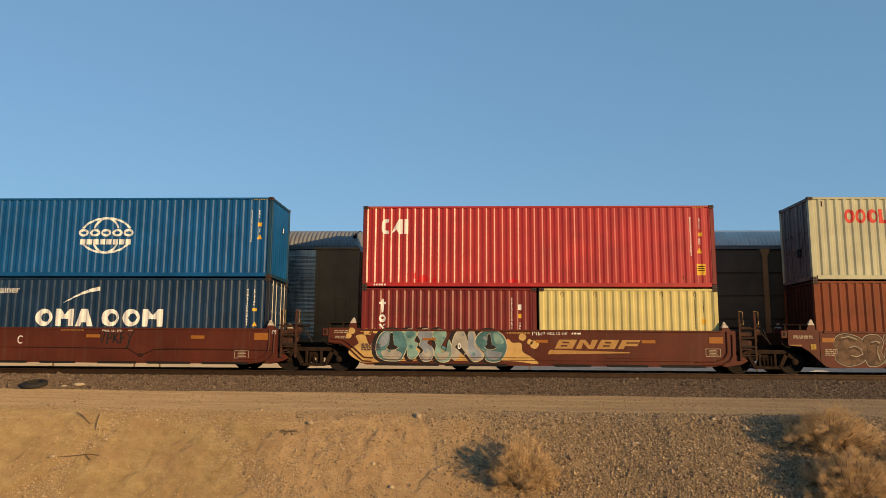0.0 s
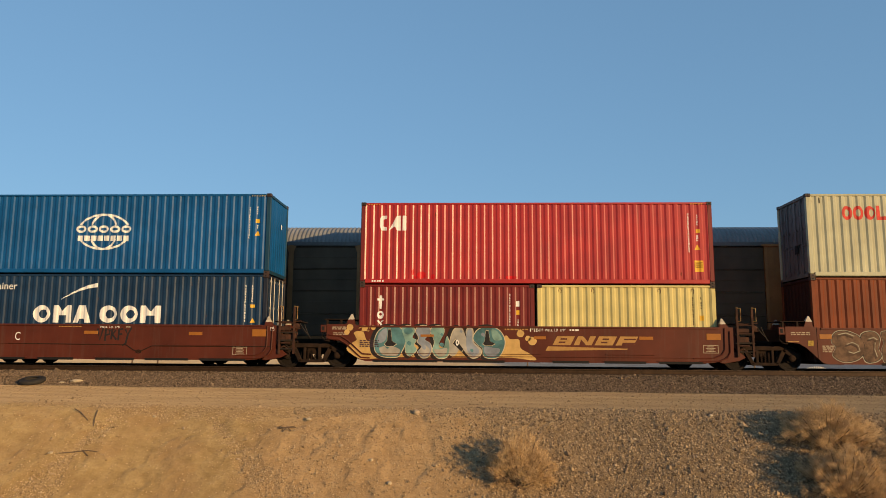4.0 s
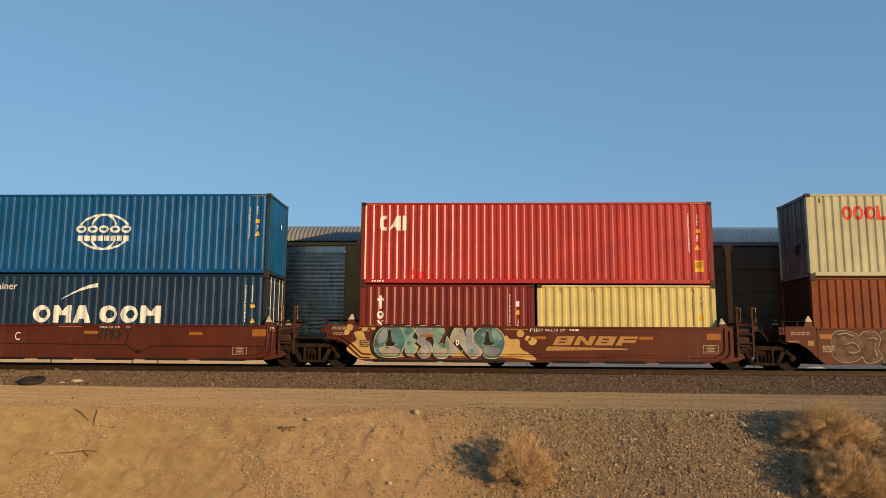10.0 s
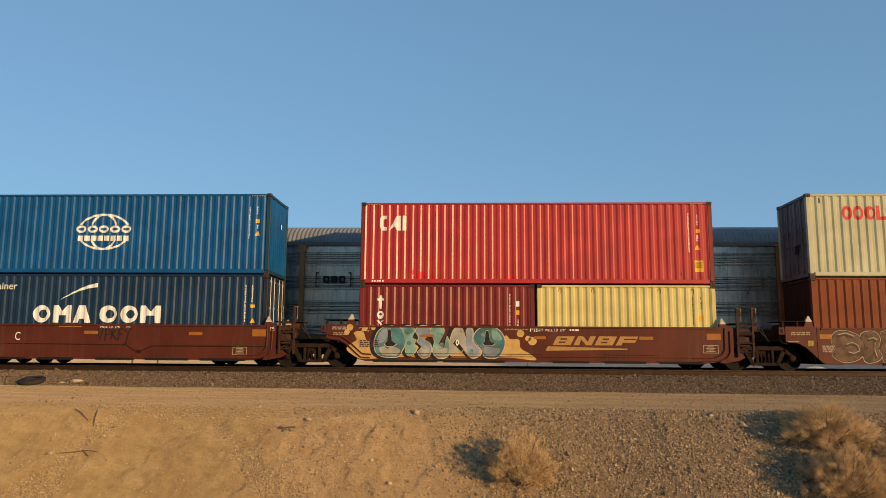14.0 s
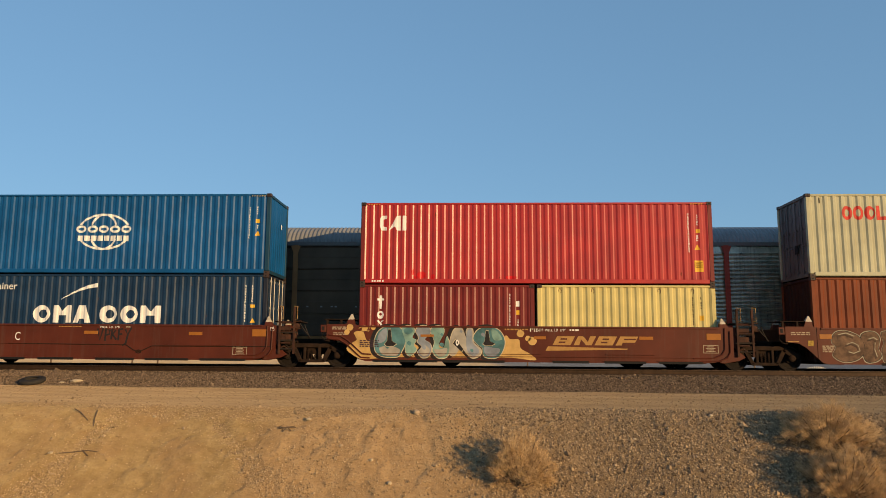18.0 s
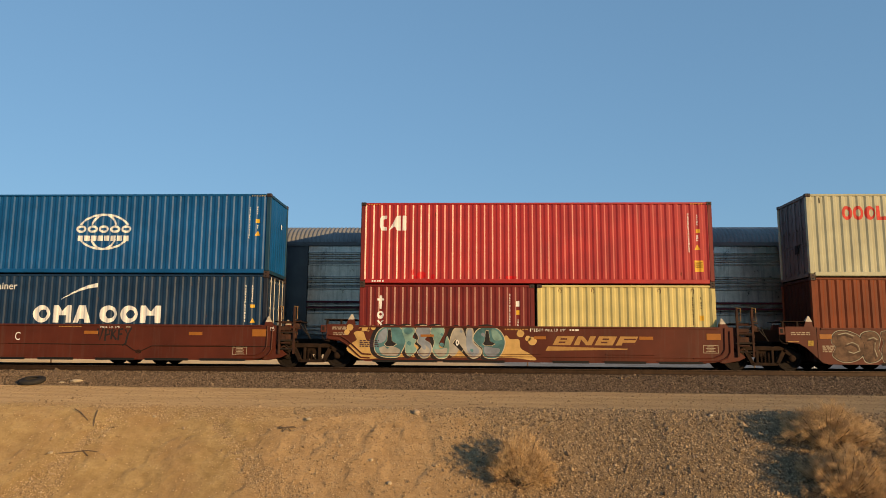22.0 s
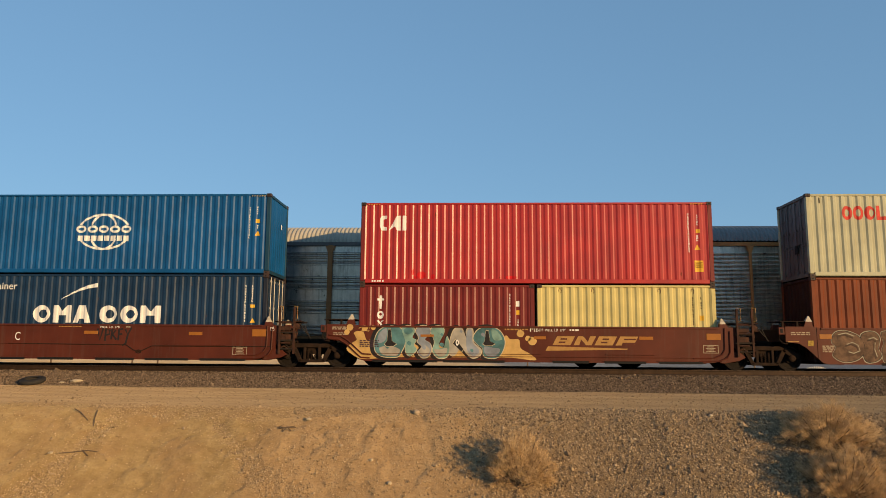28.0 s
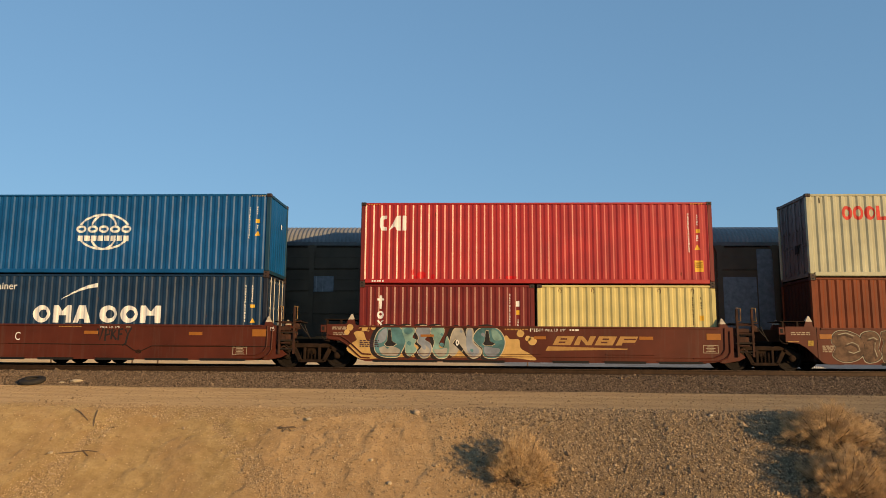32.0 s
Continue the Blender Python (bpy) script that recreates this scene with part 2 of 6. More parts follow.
def strips(bm, shapes, step, depth):
    """Painted shapes in x and z, cut into upright strips that follow the surface y = depth(x). Even-odd outlines."""
    xs = [p[0] for s in shapes for p in s]
    lo, hi = min(xs), max(xs)
    n = max(1, int((hi - lo) / step))
    w = (hi - lo) / n
    edges = [(s[i], s[(i + 1) % len(s)]) for s in shapes for i in range(len(s))]

    def cuts(c):
        return sorted(a[1] + (b[1] - a[1]) * (c - a[0]) / (b[0] - a[0]) for a, b in edges if (a[0] <= c) != (b[0] <= c))

    for i in range(n):
        x0, x1 = lo + i * w, lo + (i + 1) * w
        m = cuts((x0 + x1) / 2)
        a, b = cuts(x0 + 1e-5), cuts(x1 - 1e-5)
        a, b = (a if len(a) == len(m) else m), (b if len(b) == len(m) else m)
        for k in range(0, len(m) - 1, 2):
            bm.faces.new([bm.verts.new(p) for p in ((x0, depth(x0), a[k]), (x1, depth(x1), b[k]), (x1, depth(x1), b[k + 1]), (x0, depth(x0), a[k + 1]))])
    bmesh.ops.remove_doubles(bm, verts=bm.verts[:], dist=0.0015)


def rect(x0, x1, z0, z1):
    return [(x0, z0), (x1, z0), (x1, z1), (x0, z1)]


def oval(cx, cz, rx, rz, n=28, a0=0, a1=360):
    k = n if a1 - a0 == 360 else n + 1
    return [(cx + rx * math.cos(radians(a0 + (a1 - a0) * i / n)), cz + rz * math.sin(radians(a0 + (a1 - a0) * i / n))) for i in range(k)]


def arc_band(cx, cz, rx, rz, w, a0, a1, n=20):
    return oval(cx, cz, rx, rz, n, a0, a1) + oval(cx, cz, rx - w, rz - w, n, a0, a1)[::-1]


def glyphs(text, size):
    """A raised text as a mesh, and how far it reaches to the right."""
    cu = bpy.data.curves.new("lettering", "FONT")
    cu.body, cu.size, cu.extrude = text, size, 0.002
    tmp = bpy.data.objects.new("lettering", cu)
    me = tmp.to_mesh().copy()
    bpy.data.objects.remove(tmp)
    return me, max((v.co.x for v in me.vertices), default=0.0)


def lettering(text, size, x, y, z, material, parent, squeeze=1.0):
    """Raised lettering on a face that looks towards -y, each character a part of its own."""
    for i, ch in enumerate(text):
        if ch == " ":
            continue
        me, reach = glyphs(ch, size)
        shift = glyphs(text[:i + 1], size)[1] - reach
        me.transform(Matrix.Translation((shift, 0, 0)))
        me.transform(Matrix.Diagonal((squeeze, 1, 1, 1)))
        me.transform(Matrix.Rotation(radians(90), 4, "X"))
        me.transform(Matrix.Translation((x, y, z)))
        me.materials.clear()
        place("letter", me, material, parent)


# ---- ground and tracks ----
def road_z(x):
    return -0.65 - 0.0031 * max(-40, min(40, x - 3))


def smooth(a, b, v):
    t = max(0.0, min(1.0, (v - a) / (b - a)))
    return t * t * (3 - 2 * t)


def wash(x, y):
    """How stony the clay bank is at a place: two washed-out channels, the crest, and the gravel to the east."""
    wob = 0.5 * noise.noise((x * 0.9, y * 0.9, 21)) + 0.25 * noise.noise((x * 2.7, y * 2.7, 22))
    first = abs(x + 5.35 - 0.30 * (y + 8.3) + 0.5 * wob) - 0.14 - 0.45 * smooth(-8.9, -10.2, y)
    second = abs(x + 2.0 + 1.12 * (y + 8.25) + 0.5 * wob) - 0.12 - 0.38 * smooth(-8.2, -9.8, y)
    rough = max(math.exp(-max(0, first) / 0.16), math.exp(-max(0, second) / 0.18))
    rough = max(rough, 0.85 * smooth(-7.75, -7.25, y + 0.5 * wob) * smooth(-6.6, -5.4, x))
    rough = max(rough, smooth(-0.9, 0.2, x + 0.9 * (y + 9.2) + 1.2 * wob) * (0.34 + 0.5 * wob))
    rough = max(rough, 0.7 * smooth(3.4, 5.0, x + 1.5 * wob))
    return min(1.0, max(0.0, rough))


def ground_z(x, y):
    """Height of the ground: track bed, dust road, bank down to a ditch, rise to where the camera stands."""
    zr = road_z(x)
    if y > -2.9:
        z = -0.2 if y > -1.75 else -0.2 + (zr + 0.2) * (-1.75 - y) / 1.15
        if y > 6.1:
            z = -0.2 - 0.72 * smooth(6.1, 9.5, y)
            z += 0.12 * (noise.noise((x * 0.03, y * 0.03, 4)) - 0.1) * smooth(9, 40, y)
        return z
    near = 1.0 if -30 < x < 40 else 0.0
    base = -7.0 - 0.5 * smooth(-3.5, -6.5, x) + 0.2 * noise.noise((x * 0.35, 0, 7))
    crest = base + (0.15 * noise.noise((x * 0.35, 0, 7)) + 0.22 * noise.noise((x * 1.3, 0, 3))) * math.exp(-max(0.0, base - y) / 0.6)
    d = crest - y
    z = zr - 0.066 * (-2.9 - max(y, crest - 0.3)) + 0.018 * noise.noise((x * 0.5, y * 1.5, 0)) - 0.03 * smooth(-0.8, 0.3, d)
    if d > 0:
        run = min(d, 4.2)
        z -= 0.66 * (run - 0.22 * (1 - math.exp(-run / 0.3)))
        if near:
            stony = wash(x, y)
            soft = smooth(0, 0.6, d)
            z += soft * (1 - 0.95 * smooth(2.5, 5.0, x)) * (0.012 * noise.noise((x * 0.8 + 0.3 * y, y * 0.4, 11)) + 0.022 * noise.noise((x * 1.9, y * 1.6, 5)))
            z += soft * (0.015 + 0.017 * stony) * noise.noise((x * 5.5, y * 5.5, 9))
            z += soft * (0.006 + 0.010 * stony) * noise.noise((x * 15, y * 15, 2))
            scarp = noise.noise((x * 0.75, y * 0.75, 31)) + 0.45 * noise.noise((x * 1.9, y * 1.9, 32)) + 0.2 * noise.noise((x * 5, y * 5, 33))
            z += 0.038 * soft * (1 - smooth(3.5, 5.5, x)) * (smooth(-0.10, 0.05, scarp) + 0.6 * smooth(0.30, 0.40, scarp))
            z -= 0.07 * soft * stony * (1 - smooth(-1.5, 0.5, x))
        if d > 4.2:
            z = z * (1 - smooth(9, 11.8, d)) + (-1.15) * smooth(9, 11.8, d)
    return z


def spread(marks):
    out = []
    for a, b, step in marks:
        n = max(1, round((b - a) / step))
        out += [a + (b - a) * i / n for i in range(n)]
    return out + [marks[-1][1]]


def build_ground():
    xs = spread([(-2500, -300, 440), (-300, -40, 26), (-40, -14, 1.3), (-14, -7.5, 0.3), (-7.5, 13.5, 0.055), (13.5, 20, 0.3), (20, 50, 1.5), (50, 300, 25), (300, 2500, 440)])
    ys = spread([(-400, -60, 40), (-60, -22, 3), (-22, -11, 0.6), (-11, -6.5, 0.055), (-6.5, -3.0, 0.2), (-3.0, -1.6, 0.1), (-1.6, 6.2, 0.65), (6.2, 8, 0.3), (8, 60, 4), (60, 300, 20), (300, 3500, 320)])
    verts = [(x, y, ground_z(x, y)) for y in ys for x in xs]
    n = len(xs)
    faces = [(j * n + i, j * n + i + 1, (j + 1) * n + i + 1, (j + 1) * n + i) for j in range(len(ys) - 1) for i in range(n - 1)]
    me = bpy.data.meshes.new("ground")
    me.from_pydata(verts, [], faces)
    me.polygons.foreach_set("use_smooth", [True] * len(faces))
    me.materials.append(GROUND)
    return tagged(new("ground", me), "dry desert earth, dust road and clay bank beside the tracks", "ground", kind="structure")


build_ground()


def build_rail(y):
    """One flat-bottomed rail with a worn head, on the ballast."""
    half = [(-0.07, -0.19), (0.07, -0.19), (0.07, -0.165), (0.012, -0.15), (0.012, -0.045), (0.036, -0.035), (0.036, -0.004), (-0.036, -0.004), (-0.036, -0.035), (-0.012, -0.045), (-0.012, -0.15), (-0.07, -0.165)]
    rail = thing("rail", (0, y, 0), "rusty brown steel rail lying on the ballast", "rail", "rails of the two tracks")
    tagged(rail, kind="structure")
    bm = bmesh.new()
    a = [bm.verts.new((-400, u, w)) for u, w in half]
    b = [bm.verts.new((700, u, w)) for u, w in half]
    bm.faces.new(a)
    bm.faces.new(b[::-1])
    for i in range(len(half)):
        bm.faces.new((a[i], b[i], b[(i + 1) % len(half)], a[(i + 1) % len(half)]))
    part("web_and_foot", bm, RAIL, rail)
    bm = bmesh.new()
    box(bm, -400, 700, -0.033, 0.033, -0.003, 0.0)
    part("running_surface", bm, RAIL_TOP, rail, "worn shiny running surface")


FAR_Y = 4.15
for cy in (0.0, FAR_Y):
    for s in (-0.7535, 0.7535):
        build_rail(cy + s)

# thin posts on the plain beyond the tracks
for x in (-42.0, -33.0, -30.2, 9.5, 33.0):
    post = thing("fence_post", (x, 52, ground_z(x, 52) - 0.1), "thin dark fence post on the plain beyond the tracks", "post", "fence posts on the plain")
    bm = bmesh.new()
    box(bm, -0.07, 0.07, -0.07, 0.07, 0, 0.85)
    part("stake", bm, WOOD, post, bevel=0.01)

# low arched panel of white boards on the plain
arch = thing("arched_fence_panel", (33.9, 40, ground_z(33.9, 40) - 0.05), "low arched panel of white boards beyond the tracks", "fence panel")
for i in range(13):
    x = (i - 6) * 0.185
    h = 0.6 * math.sqrt(1 - (x / 1.25) ** 2)
    bm = bmesh.new()
    box(bm, x - 0.06, x + 0.06, -0.03, 0.03, 0, h)
    part("board", bm, KERB, arch, bevel=0.01)

# ---- shipping containers ----
PITCH = 0.278


DEEPER = {0.0875: 0.032, 0.051: 0.032, 0.112: 0.034, 0.252: 0.028, 0.274: 0.0268}  # rib depth of the boxes, by the start of their ribs


def wave(x, deep=0.0245):
    """Depth of the pressed side sheet at x; no two ribs are pressed quite alike."""
    k = math.floor(x / PITCH)
    u = x / PITCH - k
    deep *= 1 + 0.07 * math.sin(k * 12.9898) * math.sin(k * 4.137 + 1)
    if u < 0.305:
        return 0.0
    if u < 0.475:
        return deep * (u - 0.305) / 0.17
    if u < 0.78:
        return deep
    return deep * (1 - (u - 0.78) / 0.22)


def pressed_sheet(length, z0, z1, x_from):
    """An upright sheet pressed into trapezoid ribs, running along x, faces towards -y."""
    bm = bmesh.new()
    xs, k = [0.0], math.floor(x_from / PITCH)
    while k * PITCH - x_from < length:
        xs += [x for x in ((k + u) * PITCH - x_from for u in (0, 0.305, 0.475, 0.78)) if 0.002 < x < length - 0.002]
        k += 1
    xs.append(length)
    cols = []
    for x in xs:
        y = wave(x + x_from, DEEPER.get(x_from, 0.0245))
        cols.append([bm.verts.new((x, y, z)) for z in (z0, z1)])
    for a, b in zip(cols, cols[1:]):
        bm.faces.new((a[0], b[0], b[1], a[1]))
    return bm


def casting(bm, x, y, z, sx, sy, sz):
    box(bm, min(x, x + sx * 0.178), max(x, x + sx * 0.178), min(y, y + sy * 0.162), max(y, y + sy * 0.162), min(z, z + sz * 0.118), max(z, z + sz * 0.118))


def door_end(root, x, out, height, mat, rod_mat, grid):
    """Two door leaves with locking rods on the end at x; out is +1 or -1, the way the end looks."""
    for side in (-1, 1):
        bm = bmesh.new()
        y0, y1 = (-1.09, -0.012) if side < 0 else (0.012, 1.09)
        x_in = x - out * 0.05
        box(bm, min(x_in, x_in - out * 0.04), max(x_in, x_in - out * 0.04), y0, y1, 0.16, height - 0.13)
        rows = 5 if grid else 3
        for r in range(rows):
            z0 = 0.22 + r * (height - 0.42) / rows
            for c in range(2 if grid else 1):
                w = (y1 - y0 - 0.1) / (2 if grid else 1)
                a = y0 + 0.05 + c * w
                box(bm, min(x_in, x_in + out * 0.016), max(x_in, x_in + out * 0.016), a + 0.02, a + w - 0.02, z0, z0 + (height - 0.42) / rows - 0.07)
        leaf = part("door_leaf", bm, mat, root, bevel=0.006)
        for f in (0.3, 0.72):
            bm = bmesh.new()
            y = y0 + (y1 - y0) * f
            xr = x - out * 0.012
            tube(bm, [(xr, y, 0.07), (xr, y, height - 0.06)], 0.015, 8)
            for z in (0.2, 0.9, 1.7, height - 0.25):
                box(bm, xr - 0.02, xr + 0.02, y - 0.05, y + 0.05, z, z + 0.06)
            box(bm, xr - 0.015, xr + 0.015, y - 0.26, y, 1.05 + 0.2 * f, 1.09 + 0.2 * f)
            part("locking_rod", bm, rod_mat, leaf, "lever rod with its brackets")


def build_container(at_x, at_z, length, height, mat, label, ends=("wall", "wall"), rail_mat=None, group="", offset=0.0, rod_mat=None, grid=False, post_mat=None, end_mat=None):
    root = thing("shipping_container", (at_x, 0, at_z), label, "container", group)
    Y, pm = 1.219, post_mat or rail_mat or mat
    lo, hi = 0.17, height - 0.085
    for side in (-1, 1):
        me = mesh_of("side_wall", pressed_sheet(length - 0.30, lo, hi, offset))
        ob = place("side_wall", me, mat, root, (0.15, -Y + 0.016, 0))
        if side > 0:
            ob.matrix_basis = pose(length - 0.15, Y - 0.016, 0, 0, 0, 180)
        bm = bmesh.new()
        y0, y1 = sorted((side * Y, side * (Y - 0.06)))
        box(bm, 0.178, length - 0.178, y0, y1, height - 0.09, height - 0.02)
        part("top_rail", bm, rail_mat or mat, root, bevel=0.008)
        bm = bmesh.new()
        box(bm, 0.178, length - 0.178, y0, y1, 0.045, 0.18)
        box(bm, 0.178, length - 0.178, min(side * (Y - 0.11), y1) if side > 0 else y1, y0 if side > 0 else side * (Y - 0.11), 0.03, 0.05)
        part("bottom_rail", bm, rail_mat or mat, root, bevel=0.008)
    for sx, ex in ((1, 0.0), (-1, length)):
        for sy in (-1, 1):
            bm = bmesh.new()
            x0, x1 = sorted((ex + sx * 0.004, ex + sx * 0.16))
            y0, y1 = sorted((sy * (Y - 0.004), sy * (Y - 0.13)))
            box(bm, x0, x1, y0, y1, 0.118, height - 0.118)
            part("corner_post", bm, pm, root, bevel=0.02)
            for z, sz in ((0, 1), (height, -1)):
                bm = bmesh.new()
                casting(bm, ex, sy * Y, z, sx, -sy, sz)
                ob = part("corner_casting", bm, CAST, root, bevel=0.012)
                bm = bmesh.new()
                zc = z + sz * 0.06
                prism(bm, oval(ex + sx * 0.09, zc, 0.032, 0.022, 12), sy * Y - 0.003, sy * Y + 0.003)
                part("lifting_hole", bm, BLACK, ob)
        bm = bmesh.new()
        x0, x1 = sorted((ex + sx * 0.01, ex + sx * 0.08))
        box(bm, x0, x1, -Y + 0.16, Y - 0.16, 0.03, 0.16)
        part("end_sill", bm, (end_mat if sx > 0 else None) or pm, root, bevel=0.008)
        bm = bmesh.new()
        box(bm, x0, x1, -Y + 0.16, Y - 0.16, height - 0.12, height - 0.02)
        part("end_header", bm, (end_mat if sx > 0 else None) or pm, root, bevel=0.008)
    for ex, out, style in ((0.0, -1, ends[0]), (length, 1, ends[1])):
        if style == "wall":
            me = mesh_of("end_wall", pressed_sheet(2 * Y - 0.26, 0.15, height - 0.11, 0.1))
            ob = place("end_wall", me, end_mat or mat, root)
            ob.matrix_basis = pose(ex - out * 0.035, -(Y - 0.13) * out, 0, 0, 0, 90 * out)
        else:
            door_end(root, ex, out, height, end_mat or mat, rod_mat or STEEL, grid)
    bm = bmesh.new()
    n = int(length / 0.2)
    for i in range(n):
        x0 = 0.1 + i * (length - 0.2) / n
        box(bm, x0, x0 + 0.13, -Y + 0.06, Y - 0.06, height - 0.035, height - 0.012)
    box(bm, 0.08, length - 0.08, -Y + 0.05, Y - 0.05, height - 0.06, height - 0.03)
    part("roof_sheet", bm, mat, root)
    bm = bmesh.new()
    box(bm, 0.1, length - 0.1, -Y + 0.06, Y - 0.06, 0.06, 0.16)
    part("floor", bm, WOOD, root)
    return root


def decal(root, shapes, mat, length_off=0.0, name="marking", flat=False, y=None, step=0.02, lift=0.004, label=""):
    """Paint on a container side: x and z in the container's own space; follows the ribs unless flat."""
    bm = bmesh.new()
    base = -1.219 + 0.016 if y is None else y
    strips(bm, shapes, step, (lambda x: base - lift) if flat else (lambda x: base - lift + wave(x - 0.15 + length_off, DEEPER.get(length_off, 0.0245))))
    me = bpy.data.meshes.new(name)
    bm.to_mesh(me)
    bm.free()
    ob = place(name, me, mat, root, label=label)
    if name in ("small_print", "stencilled_print", "height_stripe"):
        tagged(ob, kind="stuff")
    return ob


def small_print(root, x, z_top, z_bot, mat, w=0.07, n=10, **kw):
    """A column of unreadable characters as plain bars."""
    step = (z_top - z_bot) / n
    out = []
    for i in range(n):
        a, b, z0, z1 = x - w * 0.36, x + w * 0.36, z_top - (i + 0.68) * step, z_top - i * step
        kind = (i * 5 + n) % 4
        if kind == 0:
            out += [rect(a, b, z0, z1), rect(a + w * 0.24, b - w * 0.2, z0 + step * 0.2, z1 - step * 0.2)]
        elif kind == 1:
            out += [rect(a, a + w * 0.3, z0, z1), rect(a + w * 0.301, b, z0, z0 + step * 0.25)]
        elif kind == 2:
            out += [rect(a, b, z1 - step * 0.25, z1), rect(x - w * 0.15, x + w * 0.15, z0, z1 - step * 0.251)]
        else:
            out.append(rect(a + w * 0.1, b - w * 0.1, z0, z1))
    decal(root, out, mat, name="small_print", step=0.01, **kw)


LONG = 12.192
B_X, R_X, O_X = -3.23 - LONG, 0.0, 15.375
# blue upper
blue = build_container(B_X, 3.218, LONG, 2.896, TEAL, "teal blue ribbed steel container stacked on a navy one", ("wall", "wall"), post_mat=TEAL_POST, rail_mat=TEAL, group="upper row of containers", offset=0.252)
gx, gz = -9.25 - B_X, 4.73 - 3.218
for rx, lift in ((0.98, 0.004), (0.52, 0.008)):
    decal(blue, [arc_band(gx, gz, rx, 0.66, 0.075, 24, 156)], WHITE, 0.252, "globe_line", lift=lift)
    decal(blue, [arc_band(gx, gz, rx, 0.66, 0.075, 204, 336)], WHITE, 0.252, "globe_line", lift=lift)
bw = 2.05 / 5
for i in range(5):
    decal(blue, [s for s in (oval(gx - 1.025 + bw * (i + 0.5), gz + 0.095, bw * 0.46, 0.135, 20), oval(gx - 1.025 + bw * (i + 0.5), gz + 0.095, bw * 0.24, 0.055, 16))], WHITE, 0.252, "brand_shape", lift=0.012)
bw = 1.9 / 8
for i in range(8):
    decal(blue, [rect(gx - 0.95 + bw * i + 0.025, gx - 0.95 + bw * (i + 1) - 0.02, gz - 0.33, gz - 0.14)], WHITE, 0.252, "brand_shape", lift=0.012)
small_print(blue, -3.98 - B_X, 2.42, 1.25, WHITE, 0.06, 13, length_off=0.252)
small_print(blue, -3.71 - B_X, 2.42, 2.12, WHITE, 0.06, 4, length_off=0.252)
decal(blue, [rect(-3.76 - B_X, -3.62 - B_X, 1.83, 1.97)], YELLOW, 0.252, "sticker")
small_print(blue, -3.69 - B_X, 1.75, 1.6, WHITE, 0.08, 2, length_off=0.252)
decal(blue, [[(-3.78 - B_X, 1.37), (-3.58 - B_X, 1.37), (-3.68 - B_X, 1.56)]], YELLOW, 0.252, "warning_sign")
decal(blue, [[(LONG - 0.72 + i * 0.09, 2.785), (LONG - 0.68 + i * 0.09, 2.785), (LONG - 0.65 + i * 0.09, 2.815), (LONG - 0.69 + i * 0.09, 2.815)] for i in range(6)], YELLOW, flat=True, name="height_stripe", y=-1.2192)
bm = bmesh.new()
box(bm, LONG - 0.005, LONG + 0.015, 0.2, 0.3, 1.82, 2.0)
part("vent_cover", bm, WHITE, blue, "small white vent cover", 0.01)

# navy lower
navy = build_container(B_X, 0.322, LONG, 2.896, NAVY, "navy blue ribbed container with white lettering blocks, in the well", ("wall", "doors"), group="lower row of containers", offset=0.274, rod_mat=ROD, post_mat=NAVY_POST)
NZ = 0.322
letters = [(-11.59, -10.97), (-10.86, -10.20), (-10.14, -9.50), (-9.20, -8.56), (-8.45, -7.82), (-7.72, -7.0)]
for i, (a, b) in enumerate(letters):
    a, b, z0, z1 = a - B_X, b - B_X, 1.49 - NZ, 2.10 - NZ
    c = (a + b) / 2
    if i in (0, 3, 4):
        shape = [oval(c, (z0 + z1) / 2, (b - a) / 2, (z1 - z0) / 2, 28), oval(c + 0.06, (z0 + z1) / 2, (b - a) / 2 - 0.17, (z1 - z0) / 2 - 0.15, 20)]
    elif i in (1, 5):
        shape = [[(a, z0), (a + 0.2, z0), (a + 0.2, z0 + 0.26), (b - 0.2, z0 + 0.26), (b - 0.2, z0), (b, z0), (b, z1), (b - 0.17, z1), (c, z0 + 0.40), (a + 0.17, z1), (a, z1)]]
    else:
        shape = [[(a, z0), (c - 0.12, z1), (c + 0.12, z1), (b, z0), (b - 0.2, z0), (b - 0.24, z0 + 0.14), (a + 0.24, z0 + 0.14), (a + 0.2, z0)]]
    decal(navy, shape, WHITE, 0.274, "brand_shape")
sw = [(-10.62 + 1.30 * u - B_X, 2.30 - NZ + 0.44 * math.sin(u * 1.5)) for u in [i / 14 for i in range(15)]]
decal(navy, [sw + [(x, z + 0.02 + 0.13 * i / 14) for i, (x, z) in enumerate(sw)][::-1]], WHITE, 0.274, "brand_swoosh")
lettering("tainer", 0.36, -13.08 - B_X, -1.212, 2.66 - NZ, WHITE, navy)
small_print(navy, -4.01 - B_X, 2.5, 1.2, WHITE, 0.07, 14, length_off=0.274)
small_print(navy, -3.77 - B_X, 2.5, 1.9, WHITE, 0.06, 7, length_off=0.274)
decal(navy, [rect(-3.83 - B_X, -3.67 - B_X, 1.72, 1.83)], YELLOW, 0.274, "sticker")
decal(navy, [[(-3.82 - B_X, 1.2), (-3.64 - B_X, 1.2), (-3.73 - B_X, 1.36)]], YELLOW, 0.274, "warning_sign")

